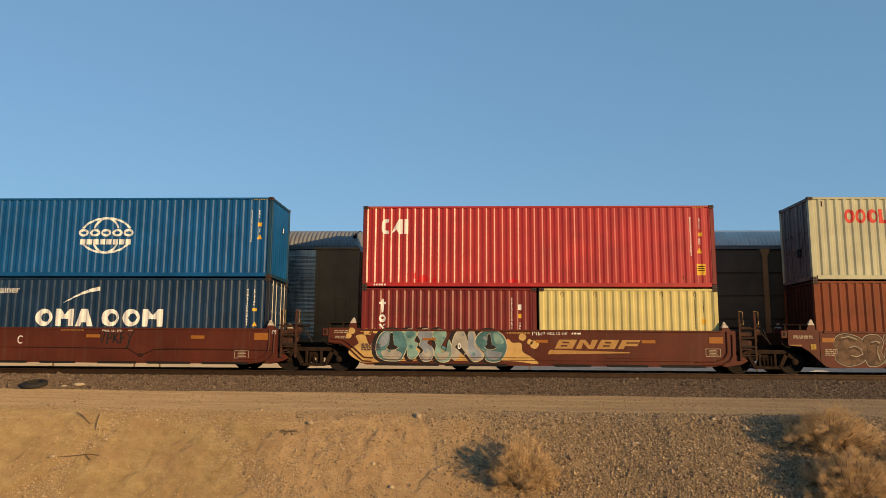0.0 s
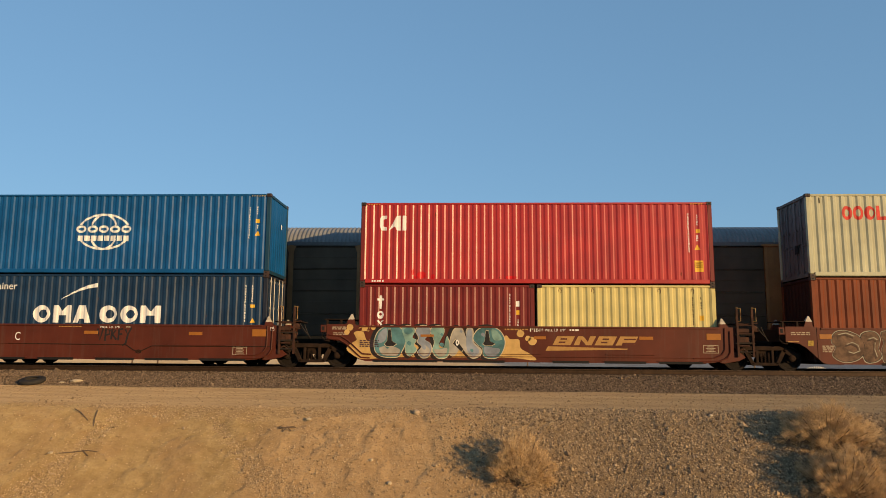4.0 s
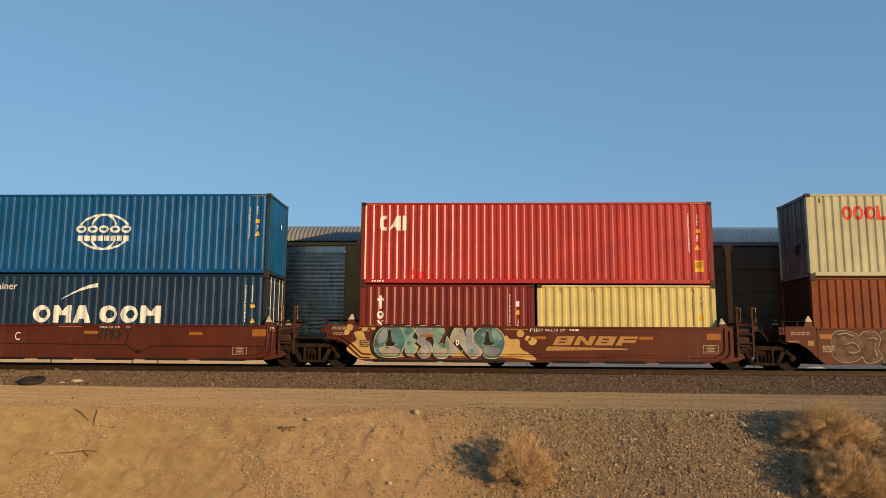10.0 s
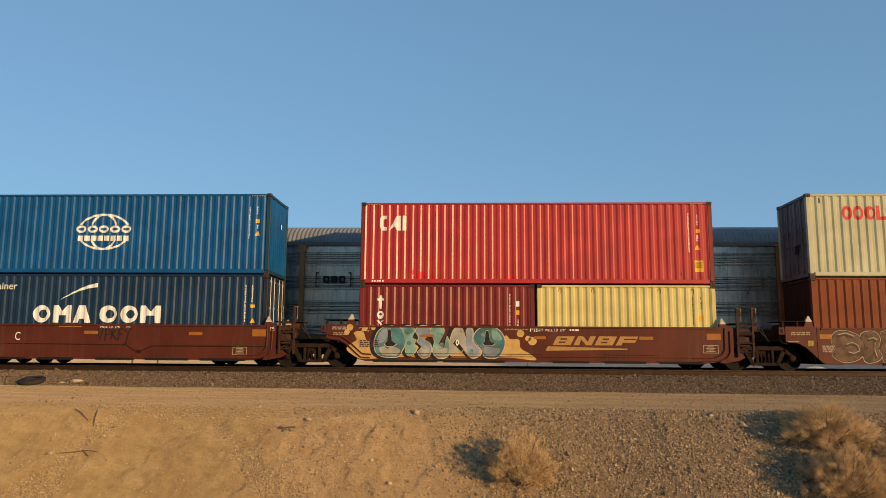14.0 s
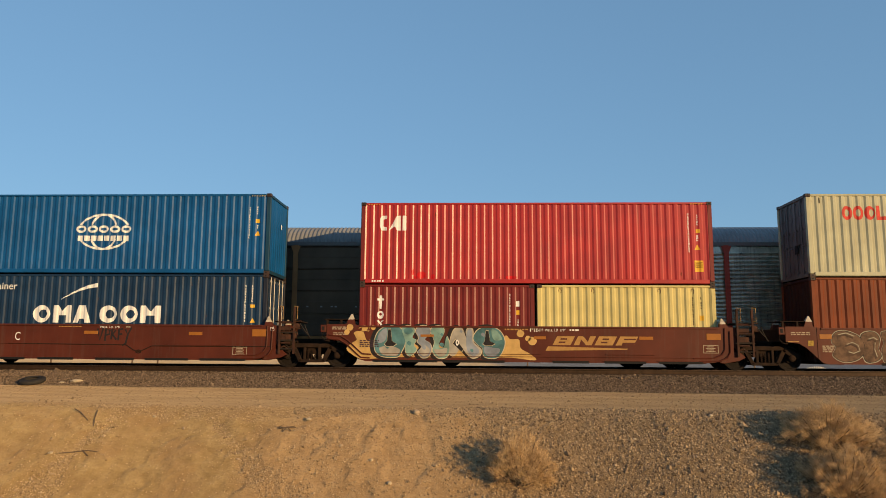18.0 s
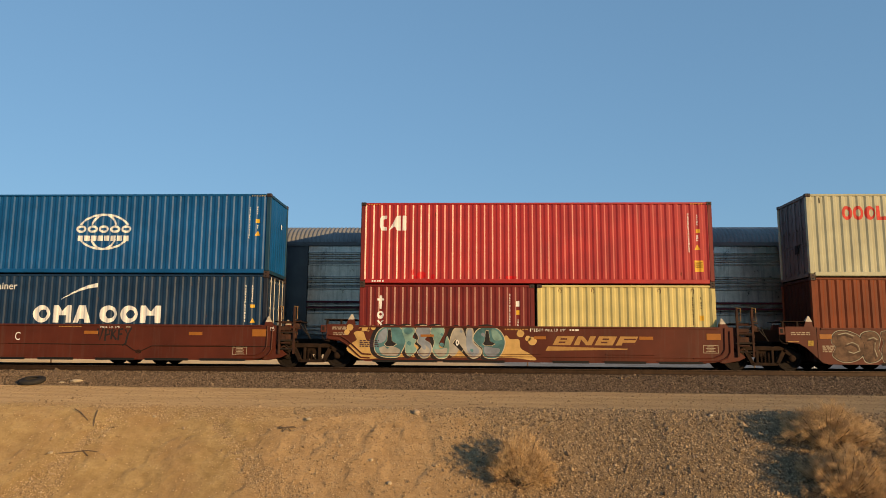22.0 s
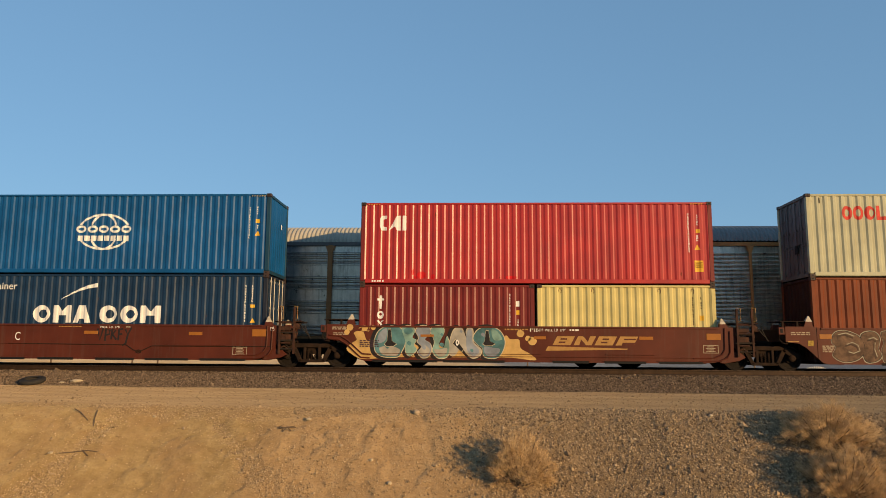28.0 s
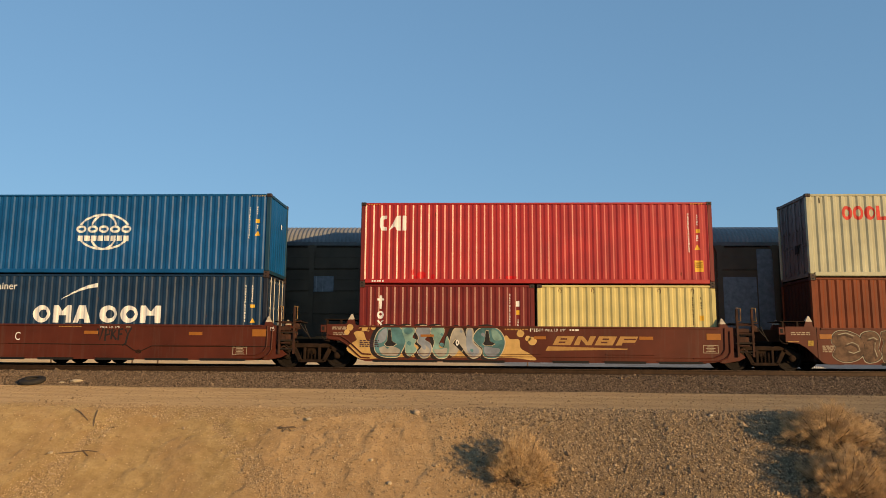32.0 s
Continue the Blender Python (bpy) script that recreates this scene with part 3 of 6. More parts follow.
# red upper
red = build_container(R_X, 2.88, LONG, 2.896, RED, "bright red ribbed container stacked on two shorter ones", ("wall", "doors"), post_mat=RED_POST, group="upper row of containers", offset=0.081)
RZ = 2.88
for shape in ([(0.67, 2.02), (0.67, 2.30), (0.74, 2.42), (0.92, 2.42), (0.92, 2.31), (0.80, 2.28), (0.80, 2.03), (0.92, 2.0), (0.92, 1.89), (0.74, 1.89)], [(0.98, 1.89), (1.27, 2.42), (1.40, 2.42), (1.40, 1.89), (1.27, 1.89), (1.2, 2.04)], rect(1.47, 1.60, 1.89, 2.42)):
    decal(red, [shape], WHITE, 0.081, "brand_shape")
small_print(red, 11.37, 2.48, 1.1, WHITE, 0.075, 16, length_off=0.081)
small_print(red, 11.68, 2.44, 2.05, WHITE, 0.06, 5, length_off=0.081)
decal(red, [rect(11.62, 11.76, 1.80, 1.93)], YELLOW, 0.081, "sticker")
small_print(red, 11.66, 1.72, 1.5, WHITE, 0.1, 3, length_off=0.081)
decal(red, [[(11.55, 1.21), (11.75, 1.21), (11.65, 1.41)]], YELLOW, 0.081, "warning_sign")
decal(red, [rect(11.53, 11.83, 0.45, 0.84)], YELLOW, 0.081, "warning_panel")
decal(red, [rect(11.56, 11.80, 0.60 + 0.07 * i, 0.63 + 0.07 * i) for i in range(3)], FRAME, 0.081, "small_print", lift=0.008)
decal(red, [rect(0.42 + 0.09 * i, 0.48 + 0.09 * i, 0.075, 0.135) for i in range(5)], WHITE, flat=True, name="small_print", y=-1.2192)
for x0 in (0.25, 11.45):
    decal(red, [[(x0 + i * 0.09, 2.8), (x0 + 0.04 + i * 0.09, 2.8), (x0 + 0.07 + i * 0.09, 2.83), (x0 + 0.03 + i * 0.09, 2.83)] for i in range(5)], YELLOW, flat=True, name="height_stripe", y=-1.2192)

BRIGHT = plain("fresh_red_touch_up", (0.62, 0.012, 0.012), 0.4, patchy=0.3)
RUST = plain("rust_stain", (0.17, 0.036, 0.02), 0.8, patchy=0.4)
rnd = random.Random(21)
for x, z, w, h in ((2.15, 0.32, 0.28, 0.22), (1.85, 0.42, 0.1, 0.18), (2.55, 0.26, 0.12, 0.16), (5.25, 0.24, 0.34, 0.1), (1.95, 0.24, 0.12, 0.08)):
    decal(red, [[(x + w * (0.5 + 0.18 * rnd.random()) * math.cos(a), z + h * (0.5 + 0.2 * rnd.random()) * math.sin(a)) for a in [i * 0.4488 for i in range(14)]]], BRIGHT, 0.081, "touch_up")
for i in range(34):
    x, z = rnd.uniform(0.4, 11.2), rnd.choice((rnd.uniform(0.2, 0.55), rnd.uniform(0.3, 2.7), rnd.uniform(1.9, 2.6)))
    if i < 9:
        x, z = rnd.choice((5.9, 6.35, 4.8, 7.6, 8.1, 1.9)) + rnd.uniform(-0.15, 0.15), rnd.uniform(0.2, 0.6) if i < 6 else rnd.uniform(1.7, 2.5)
    w, h = rnd.uniform(0.012, 0.035), rnd.uniform(0.03, 0.16)
    decal(red, [[(x + w * (0.4 + 0.4 * rnd.random()) * math.cos(a), z + h * (0.4 + 0.4 * rnd.random()) * math.sin(a)) for a in [k * 0.7 for k in range(9)]]], RUST, 0.081, "rust_scar")
for i in range(26):
    x, z = rnd.uniform(8.2, 11.6), rnd.uniform(1.2, 2.6)
    w, h = rnd.uniform(0.008, 0.02), rnd.uniform(0.04, 0.2)
    decal(navy, [[(x - w, z), (x + w * 0.3, z - h), (x + w, z), (x + w * 0.2, z + h)]], CHALKY, 0.274, "scratch")

# the two twenty-foot boxes under it
SHORT = 6.058
dull = build_container(0.0, 0.288, SHORT, 2.591, RED_DULL, "dull dark red short container under the red one", ("wall", "doors"), post_mat=RED_POST, group="lower row of containers", offset=0.133)
for i, (z0, z1) in enumerate(((2.02, 2.49), (1.68, 1.95), (1.42, 1.62))):
    z0, z1 = z0 - 0.288, z1 - 0.288
    shape = ([rect(0.70, 0.78, z0, z1), rect(0.63, 0.699, z1 - 0.18, z1 - 0.11), rect(0.781, 0.86, z1 - 0.18, z1 - 0.11)],
             [oval(0.745, (z0 + z1) / 2, 0.12, (z1 - z0) / 2, 20), oval(0.745, (z0 + z1) / 2 + 0.02, 0.05, 0.05, 12)],
             [[(0.62, z1), (0.70, z1), (0.87, z0), (0.79, z0)], [(0.79, z1), (0.87, z1), (0.79, (z0 + z1) / 2 + 0.04), (0.75, (z0 + z1) / 2)]])[i]
    decal(dull, shape, WHITE, 0.133, "brand_shape")
small_print(dull, 5.21, 2.25, 1.15, WHITE, 0.06, 12, length_off=0.133)
decal(dull, [rect(5.42, 5.54, 1.83, 2.02)], WHITE, 0.133, "sticker")
decal(dull, [rect(5.43, 5.54, 1.55, 1.70)], YELLOW, 0.133, "sticker")
small_print(dull, 5.49, 1.4, 1.15, WHITE, 0.06, 3, length_off=0.133)
cream = build_container(LONG - SHORT, 0.288, SHORT, 2.591, CREAM, "cream yellow short container under the red one", ("wall", "wall"), group="lower row of containers", offset=0.0875)
small_print(cream, 11.42 - 6.134, 2.18, 1.2, FRAME, 0.05, 12, length_off=0.0875)
small_print(cream, 11.70 - 6.134, 2.18, 1.75, FRAME, 0.04, 5, length_off=0.0875)
decal(cream, [rect(11.63 - 6.134, 11.77 - 6.134, 1.38, 1.55)], YELLOW, 0.0875, "sticker")
for x in (0.80, 1.92, 4.17, 5.29):
    decal(cream, [arc_band(x, 2.37, 0.055, 0.10, 0.024, -60, 200)], LOOP, 0.0875, "lashing_loop", step=0.008)

# beige upper, oxide lower on the third car
beige = build_container(O_X, 3.16, LONG, 2.896, BEIGE, "pale beige ribbed container with grey doors and faded red blocks", ("doors", "wall"), group="upper row of containers", offset=0.051, end_mat=GREY_DOOR, rod_mat=GREY_DOOR, grid=True, post_mat=BEIGE)
for i in range(4):
    x = 1.2 + i * 0.385
    if i < 3:
        decal(beige, [oval(x + 0.18, 2.215, 0.178, 0.245, 24), oval(x + 0.18 + (0.05 if i == 2 else 0), 2.215, 0.08, 0.13, 18)], CORAL, 0.051, "brand_shape")
    else:
        decal(beige, [[(x, 1.965), (x + 0.34, 1.965), (x + 0.34, 2.09), (x + 0.13, 2.09), (x + 0.13, 2.465), (x, 2.465)]], CORAL, 0.051, "brand_shape")
decal(beige, [rect(0.45, 0.5, 2.55, 2.75)], FRAME, 0.051, "hook_mark")
bm = bmesh.new()
box(bm, -0.025, 0.0, -0.45, -0.2, 0.9, 1.2)
part("lock_box", bm, BLACK, beige, "dark door lock box", 0.01)
# ends get the darkened oxide, which paints in their shade
oxide = build_container(O_X, 0.30, LONG, 2.86, OXIDE, "oxide red ribbed container under the beige one", ("wall", "wall"), group="lower row of containers", offset=0.112, end_mat=OXIDE_END_SHADE)

# ---- articulated well cars ----
CAR_Y = 1.5


def bar(root, name, x0, x1, y0, y1, z0, z1, mat, label="", bevel=0.008):
    bm = bmesh.new()
    box(bm, x0, x1, y0, y1, z0, z1)
    return part(name, bm, mat, root, label, bevel)


def side_outline(L):
    """Outline of a well car's side in x and z; the container stands between x = 0 and x = L."""
    return [(-1.05, 1.47), (-1.05, 0.96), (-0.62, 0.91), (-0.38, 0.76), (0.12, 0.28), (0.3, 0.235), (L - 0.7, 0.225), (L - 0.2, 0.26), (L + 0.03, 0.36), (L + 0.36, 0.62), (L + 0.42, 0.75), (L + 0.42, 1.43), (L - 0.1, 1.43), (0.1, 1.43), (-0.1, 1.47)]


def build_well_car(x0, label, slots, ledges):
    root = thing("well_car", (x0, 0, 0), label, "rail car", "articulated well cars")
    L = LONG
    for side in (-1, 1):
        y0, y1 = sorted((side * CAR_Y, side * (CAR_Y - 0.05)))
        bm = bmesh.new()
        prism(bm, side_outline(L), y0, y1)
        part("side_sill", bm, WELL, root)
        o0, o1 = sorted((side * (CAR_Y + 0.035), side * CAR_Y))
        bar(root, "top_chord", 0.1, L - 0.05, o0, o1, 1.37, 1.435, WELL)
        for a, b, z0, z1 in ledges:
            bar(root, "lower_ledge", a, b, o0, o1, z0, z1, WELL, bevel=0.004)
        # bent edge that follows the sloping end
        path = [(-1.0, 0.99), (-0.60, 0.95), (-0.34, 0.79), (0.02, 0.46), (0.14, 0.36), (0.45, 0.34)]
        for k, dz in () if x0 > 10 else ((0, 0.0), (1, 0.12)):
            bm = bmesh.new()
            tube(bm, [(x + 0.05 * k, side * (CAR_Y + 0.02), z + dz) for x, z in path], 0.026, 6)
            part("end_flange", bm, WELL, root)
        path = [(L - 0.9, 0.40), (L - 0.25, 0.41), (L + 0.02, 0.52), (L + 0.13, 0.70), (L + 0.14, 1.40)]
        for k in (0, 1):
            bm = bmesh.new()
            tube(bm, [(x + 0.17 * k, side * (CAR_Y + 0.02), z - 0.1 * k) for x, z in path], 0.026, 6)
            part("end_flange", bm, WELL, root)
        for a, b in slots:
            bar(root, "sill_slot", a, b, o0 + 0.015, o1 - 0.015, 0.205, 0.285, BLACK, bevel=0)
            bar(root, "slot_lip", a - 0.06, b + 0.06, o0, o1, 0.285, 0.30, WELL, bevel=0.004)
    for x in (0.6, 3.0, 6.0, 9.0, L - 0.7):
        bar(root, "cross_member", x, x + 0.22, -CAR_Y + 0.05, CAR_Y - 0.05, 0.225, 0.285, FRAME)
    for x0_, x1_ in ((-1.05, -0.05), (L + 0.05, L + 0.40)):
        bar(root, "end_bulkhead", x0_, x1_, -CAR_Y + 0.05, CAR_Y - 0.05, 0.98, 1.40, FRAME)
    # platform with its posts at the sloping end
    bar(root, "end_platform", -1.17, -0.06, -1.38, -0.3, 1.63, 1.66, FRAME)
    for x in (-1.1, -0.62, -0.36):
        bar(root, "platform_post", x, x + 0.07, -1.36, -1.29, 1.40, 1.63, FRAME)
    for x, s in ((-0.26, 1), (L + 0.16, -1)):
        low = 0.0 if s > 0 else 0.1
        for y in (-1.33, 1.33):
            bm = bmesh.new()
            p = [(x - 0.16, y - 0.1, 1.42), (x + 0.16, y - 0.1, 1.42), (x + 0.16, y + 0.1, 1.42), (x - 0.16, y + 0.1, 1.42)]
            q = [(x + s * 0.03 - 0.105, y - 0.08, 1.64 - low), (x + s * 0.03 + 0.105, y - 0.08, 1.64 - low), (x + s * 0.03 + 0.105, y + 0.08, 1.64 - low), (x + s * 0.03 - 0.105, y + 0.08, 1.64 - low)]
            top = [(x + s * 0.05 - 0.02, y - 0.02, 1.83 - low), (x + s * 0.05 + 0.02, y - 0.02, 1.83 - low), (x + s * 0.05 + 0.02, y + 0.02, 1.83 - low), (x + s * 0.05 - 0.02, y + 0.02, 1.83 - low)]
            rings = [[bm.verts.new(v) for v in r] for r in (p, q)]
            bm.faces.new(rings[0])
            bm.faces.new(rings[1])
            for k in range(4):
                bm.faces.new((rings[0][k], rings[0][(k + 1) % 4], rings[1][(k + 1) % 4], rings[1][k]))
            block = part("guide_block", bm, WELL, root)
            bm = bmesh.new()
            rings = [[bm.verts.new(v) for v in r] for r in (q, top)]
            bm.faces.new(rings[0])
            bm.faces.new(rings[1])
            for k in range(4):
                bm.faces.new((rings[0][k], rings[0][(k + 1) % 4], rings[1][(k + 1) % 4], rings[1][k]))
            part("guide_cone", bm, CONE_WHITE, block, "dusty white guide cone")
    # ladder, rails and hoses at the other end
    bar(root, "brake_platform", L + 0.35, L + 1.25, -1.36, -0.3, 1.54, 1.58, FRAME)
    for x in (L + 0.52, L + 1.02):
        bar(root, "ladder_stile", x, x + 0.075, -1.55, -1.49, 0.45, 2.04, HARDWARE)
        bm = bmesh.new()
        tube(bm, [(x + 0.04, -1.52, 1.62), (x + 0.15, -1.56, 1.64), (x + 0.15, -1.56, 2.06), (x + 0.02, -1.52, 2.08)], 0.018, 6)
        part("grab_iron", bm, GOLD, root, "pale worn grab iron")
    for z in (0.62, 0.92, 1.22, 1.5):
        bm = bmesh.new()
        tube(bm, [(L + 0.55, -1.53, z), (L + 1.06, -1.53, z)], 0.02, 6)
        part("rung", bm, HOSE if z in (0.92, 0.62) else HARDWARE, root)
    for z in (0.88, 1.17):
        bar(root, "step_plate", L + 0.47, L + 1.12, -1.54, -1.2, z, z + 0.025, HOSE, bevel=0.004)
    bar(root, "brake_box", L + 0.60, L + 0.98, -1.47, -1.22, 0.93, 1.12, HARDWARE, "rusty brown brake box", 0.02)
    bar(root, "link_plate", L + 0.42, L + 0.56, -1.46, -1.3, 0.62, 1.42, WELL, bevel=0.01)
    bm = bmesh.new()
    tube(bm, [(L + 0.5, -1.5, 0.60), (L + 0.72, -1.52, 0.72), (L + 0.9, -1.5, 0.60), (L + 1.15, -1.48, 0.66)], 0.022, 6)
    part("brake_line", bm, HARDWARE, root)
    for k in range(3):
        bar(root, "valve_box", L + 0.5 + 0.22 * k, L + 0.66 + 0.22 * k, -1.45, -1.2, 0.98 + 0.2 * (k % 2), 1.25 + 0.15 * (k % 2), HARDWARE, bevel=0.02)
    # round valve with its pipe, slanted corner plate, name plates and looped hoses
    bm = bmesh.new()
    turned(bm, [(0.0, -1.5), (0.07, -1.5), (0.105, -1.47), (0.105, -1.40), (0.06, -1.36), (0.0, -1.36)], L + 1.13, 1.40, 14)
    valve = part("brake_valve", bm, HARDWARE, root, "round rusty brake valve")
    bm = bmesh.new()
    tube(bm, [(L + 1.13, -1.4, 1.31), (L + 1.15, -1.4, 1.12), (L + 1.05, -1.4, 1.02), (L + 0.9, -1.4, 0.98)], 0.02, 6)
    part("valve_pipe", bm, HARDWARE, valve)
    bm = bmesh.new()
    prism(bm, [(L + 0.36, 0.62), (L + 0.44, 0.78), (L + 0.82, 0.44), (L + 0.62, 0.33), (L + 0.1, 0.23), (L - 0.05, 0.26)], -1.46, -1.40)
    part("corner_plate", bm, WELL, root, bevel=0.012)
    for u, z, w, h in ((0.58, 1.26, 0.36, 0.13), (0.57, 0.93, 0.24, 0.17), (0.60, 0.80, 0.34, 0.05)):
        bar(root, "hanger_plate", L + u, L + u + w, -1.53, -1.49, z, z + h, HARDWARE, "rusty brown hanger plate", 0.01)
    for u, top, low, reach in ((1.22, 1.50, 1.12, 0.16), (1.38, 1.46, 0.98, 0.12), (0.72, 0.80, 0.50, 0.20)):
        bm = bmesh.new()
        tube(bm, [(L + u + reach * (1 - math.cos(a)), -1.38, (top + low) / 2 + (top - low) / 2 * math.cos(a * 1.15)) for a in [i * 0.35 for i in range(9)]], 0.019, 6)
        part("looped_hose", bm, HOSE, root)
    for z in (1.56, 1.30):
        bm = bmesh.new()
        tube(bm, [(L + 0.45, -1.44, z), (L + 0.80, -1.47, z - 0.03), (L + 1.28, -1.42, z + 0.02)], 0.02, 6)
        part("brake_rod", bm, HARDWARE, root)
    bm = bmesh.new()
    tube(bm, [(-1.08, -1.4, 1.3), (-1.22, -1.4, 1.2), (-1.22, -1.4, 1.02), (-1.1, -1.4, 0.92), (-0.95, -1.4, 0.9)], 0.024, 6)
    part("air_hose", bm, FRAME, root)
    bm = bmesh.new()
    prism(bm, [(-1.27, 1.2), (-1.07, 1.2), (-1.07, 1.45), (-1.27, 1.45)], -1.5, -1.42)
    bracket = part("jacking_bracket", bm, WELL, root, bevel=0.015)
    bar(bracket, "bracket_hole", -1.21, -1.13, -1.505, -1.49, 1.26, 1.39, BLACK, bevel=0)
    bar(root, "drawbar", -1.65, -1.0, -0.25, 0.25, 0.75, 1.0, FRAME)
    bar(root, "drawbar", L + 0.35, L + 1.6, -0.25, 0.25, 0.75, 1.0, FRAME)
    return root


def side_mark(root, shapes, mat, name="marking", lift=0.004, step=0.02, label=""):
    return decal(root, shapes, mat, name=name, flat=True, y=-CAR_Y, lift=lift, step=step, label=label)


def bars(root, x0, x1, z0, z1, rows, mat, lift=0.004):
    """Lines of unreadable stencilling as plain bars."""
    h = (z1 - z0) / rows
    out = []
    for r in range(rows):
        x = x0
        k = 0
        while x < x1 - 0.03:
            w = 0.05 + 0.09 * ((k * 5 + r * 3) % 4) / 3
            out.append(rect(x, min(x + w, x1), z0 + r * h + h * 0.2, z0 + (r + 1) * h - h * 0.15))
            x += w + 0.03
            k += 1
    side_mark(root, out, mat, "stencilled_print", lift, 0.01)


car_a = build_well_car(B_X, "reddish brown well car carrying blue containers",
                       [(a - B_X, b - B_X) for a, b in ((-13.89, -11.56), (-11.10, -9.84), (-9.05, -7.70), (-7.32, -5.80), (-5.40, -3.82))], [(2.2, 3.8, 0.75, 0.765), (8.6, 10.9, 0.73, 0.745)])
car_b = build_well_car(R_X, "reddish brown well car with bubble-letter graffiti and red containers",
                       list(((0.55, 2.74), (2.93, 5.01), (6.62, 7.82), (8.35, 9.71), (10.14, 11.59))), [(0.6, 11.6, 0.405, 0.42), (0.6, 6.2, 0.49, 0.505), (8.4, 10.0, 0.49, 0.515)])
car_c = build_well_car(O_X, "reddish brown well car with pale outlined graffiti under beige container",
                       [(2.0, 4.6), (5.2, 8.0), (8.4, 11.0)], [])
for car, spots in ((car_a, ((-9.53, -9.03, 1.09, 1.20), (-5.83, -5.36, 1.07, 1.18), (-3.62, -3.13, 1.04, 1.28))),
                   (car_b, ((6.0, 6.4, 1.0, 1.10), (9.51, 9.97, 1.0, 1.11), (11.73, 12.20, 1.01, 1.22), (2.17, 2.62, 1.06, 1.14))),
                   (car_c, ((15.42, 15.82, 1.07, 1.22),))):
    for a, b, z0, z1 in spots:
        bar(car, "reflector", a - car.location.x, b - car.location.x, -CAR_Y - (0.03 if a == 2.17 else 0.012), -CAR_Y + 0.01, z0, z1, AMBER, "amber reflector plate", 0.004)
for car, x in ((car_a, -4.28), (car_b, 11.61)):
    x -= car.location.x
    z = 0.41 if car is car_a else 0.57
    side_mark(car, [rect(x, x + 0.5, z, z + 0.27), rect(x + 0.02, x + 0.48, z + 0.02, z + 0.25)], FADED, "notice_border")
    side_mark(car, [rect(x + 0.1 + 0.03 * (i % 2), x + 0.4 - 0.05 * (i % 2), z + 0.05 + 0.05 * i, z + 0.075 + 0.05 * i) for i in range(4)], FADED, "small_print", step=0.01)
lettering("C", 0.4, -11.98 - B_X, -CAR_Y - 0.004, 0.87, WHITE, car_a, squeeze=0.72)
lettering("125", 0.19, -3.03 - B_X, -CAR_Y - 0.004, 1.24, WHITE, car_a, squeeze=0.62)
bars(car_a, -10.43 - B_X, -9.6 - B_X, 1.32, 1.37, 1, GOLD)
lettering("WELL  LD  LMT", 0.115, -8.98 - B_X, -CAR_Y - 0.004, 1.30, WHITE, car_a, squeeze=0.95)
lettering("WELL  LD  LMT", 0.115, 6.37, -CAR_Y - 0.004, 1.27, WHITE, car_b, squeeze=0.9)
bars(car_b, 5.02, 5.8, 1.29, 1.36, 1, GOLD)
bars(car_a, -9.0 - B_X + 0.95, -7.9 - B_X, 1.30, 1.385, 1, FADED)
bars(car_b, 7.2, 7.5, 1.27, 1.355, 1, WHITE)
bars(car_b, -0.86, -0.18, 1.28, 1.40, 2, FADED)
bars(car_b, -0.82, -0.32, 1.10, 1.20, 2, FADED)
bars(car_c, 14.5 - O_X, 15.12 - O_X, 1.18, 1.30, 2, FADED)
bars(car_c, 15.5 - O_X, 16.0 - O_X, 0.62, 0.86, 4, FADED)
bar(car_c, "yellow_plate", 15.04 - O_X, 15.22 - O_X, -CAR_Y - 0.01, -CAR_Y + 0.01, 0.83, 1.01, OLD_YELLOW, "dull yellow square label", 0.003)
bar(car_c, "seam_strip", -0.03, 0.0, -CAR_Y - 0.014, -CAR_Y + 0.01, 0.40, 1.42, WELL, bevel=0.003)
bar(car_c, "edge_strip", -1.0, -0.62, -CAR_Y - 0.014, -CAR_Y + 0.01, 0.955, 0.985, GOLD, "worn ochre edge", 0.003)
# vee-shaped drain fold on the first car
bm = bmesh.new()
tube(bm, [(-12.2 - B_X, -1.505, 0.755), (-8.0 - B_X, -1.505, 0.725), (-7.75 - B_X, -1.505, 0.555), (-7.55 - B_X, -1.505, 0.495), (-7.35 - B_X, -1.505, 0.575), (-7.1 - B_X, -1.505, 0.695), (-2.9 - B_X, -1.505, 0.695)], 0.017, 6)
part("weld_fold", bm, FRAME, car_a)
bm = bmesh.new()
tube(bm, [(-7.56 - B_X + 0.09 * math.cos(a), -1.51, 0.50 + 0.05 * math.sin(a)) for a in [i * 0.524 for i in range(13)]], 0.02, 5)
part("drain_ring", bm, FRAME, car_a)
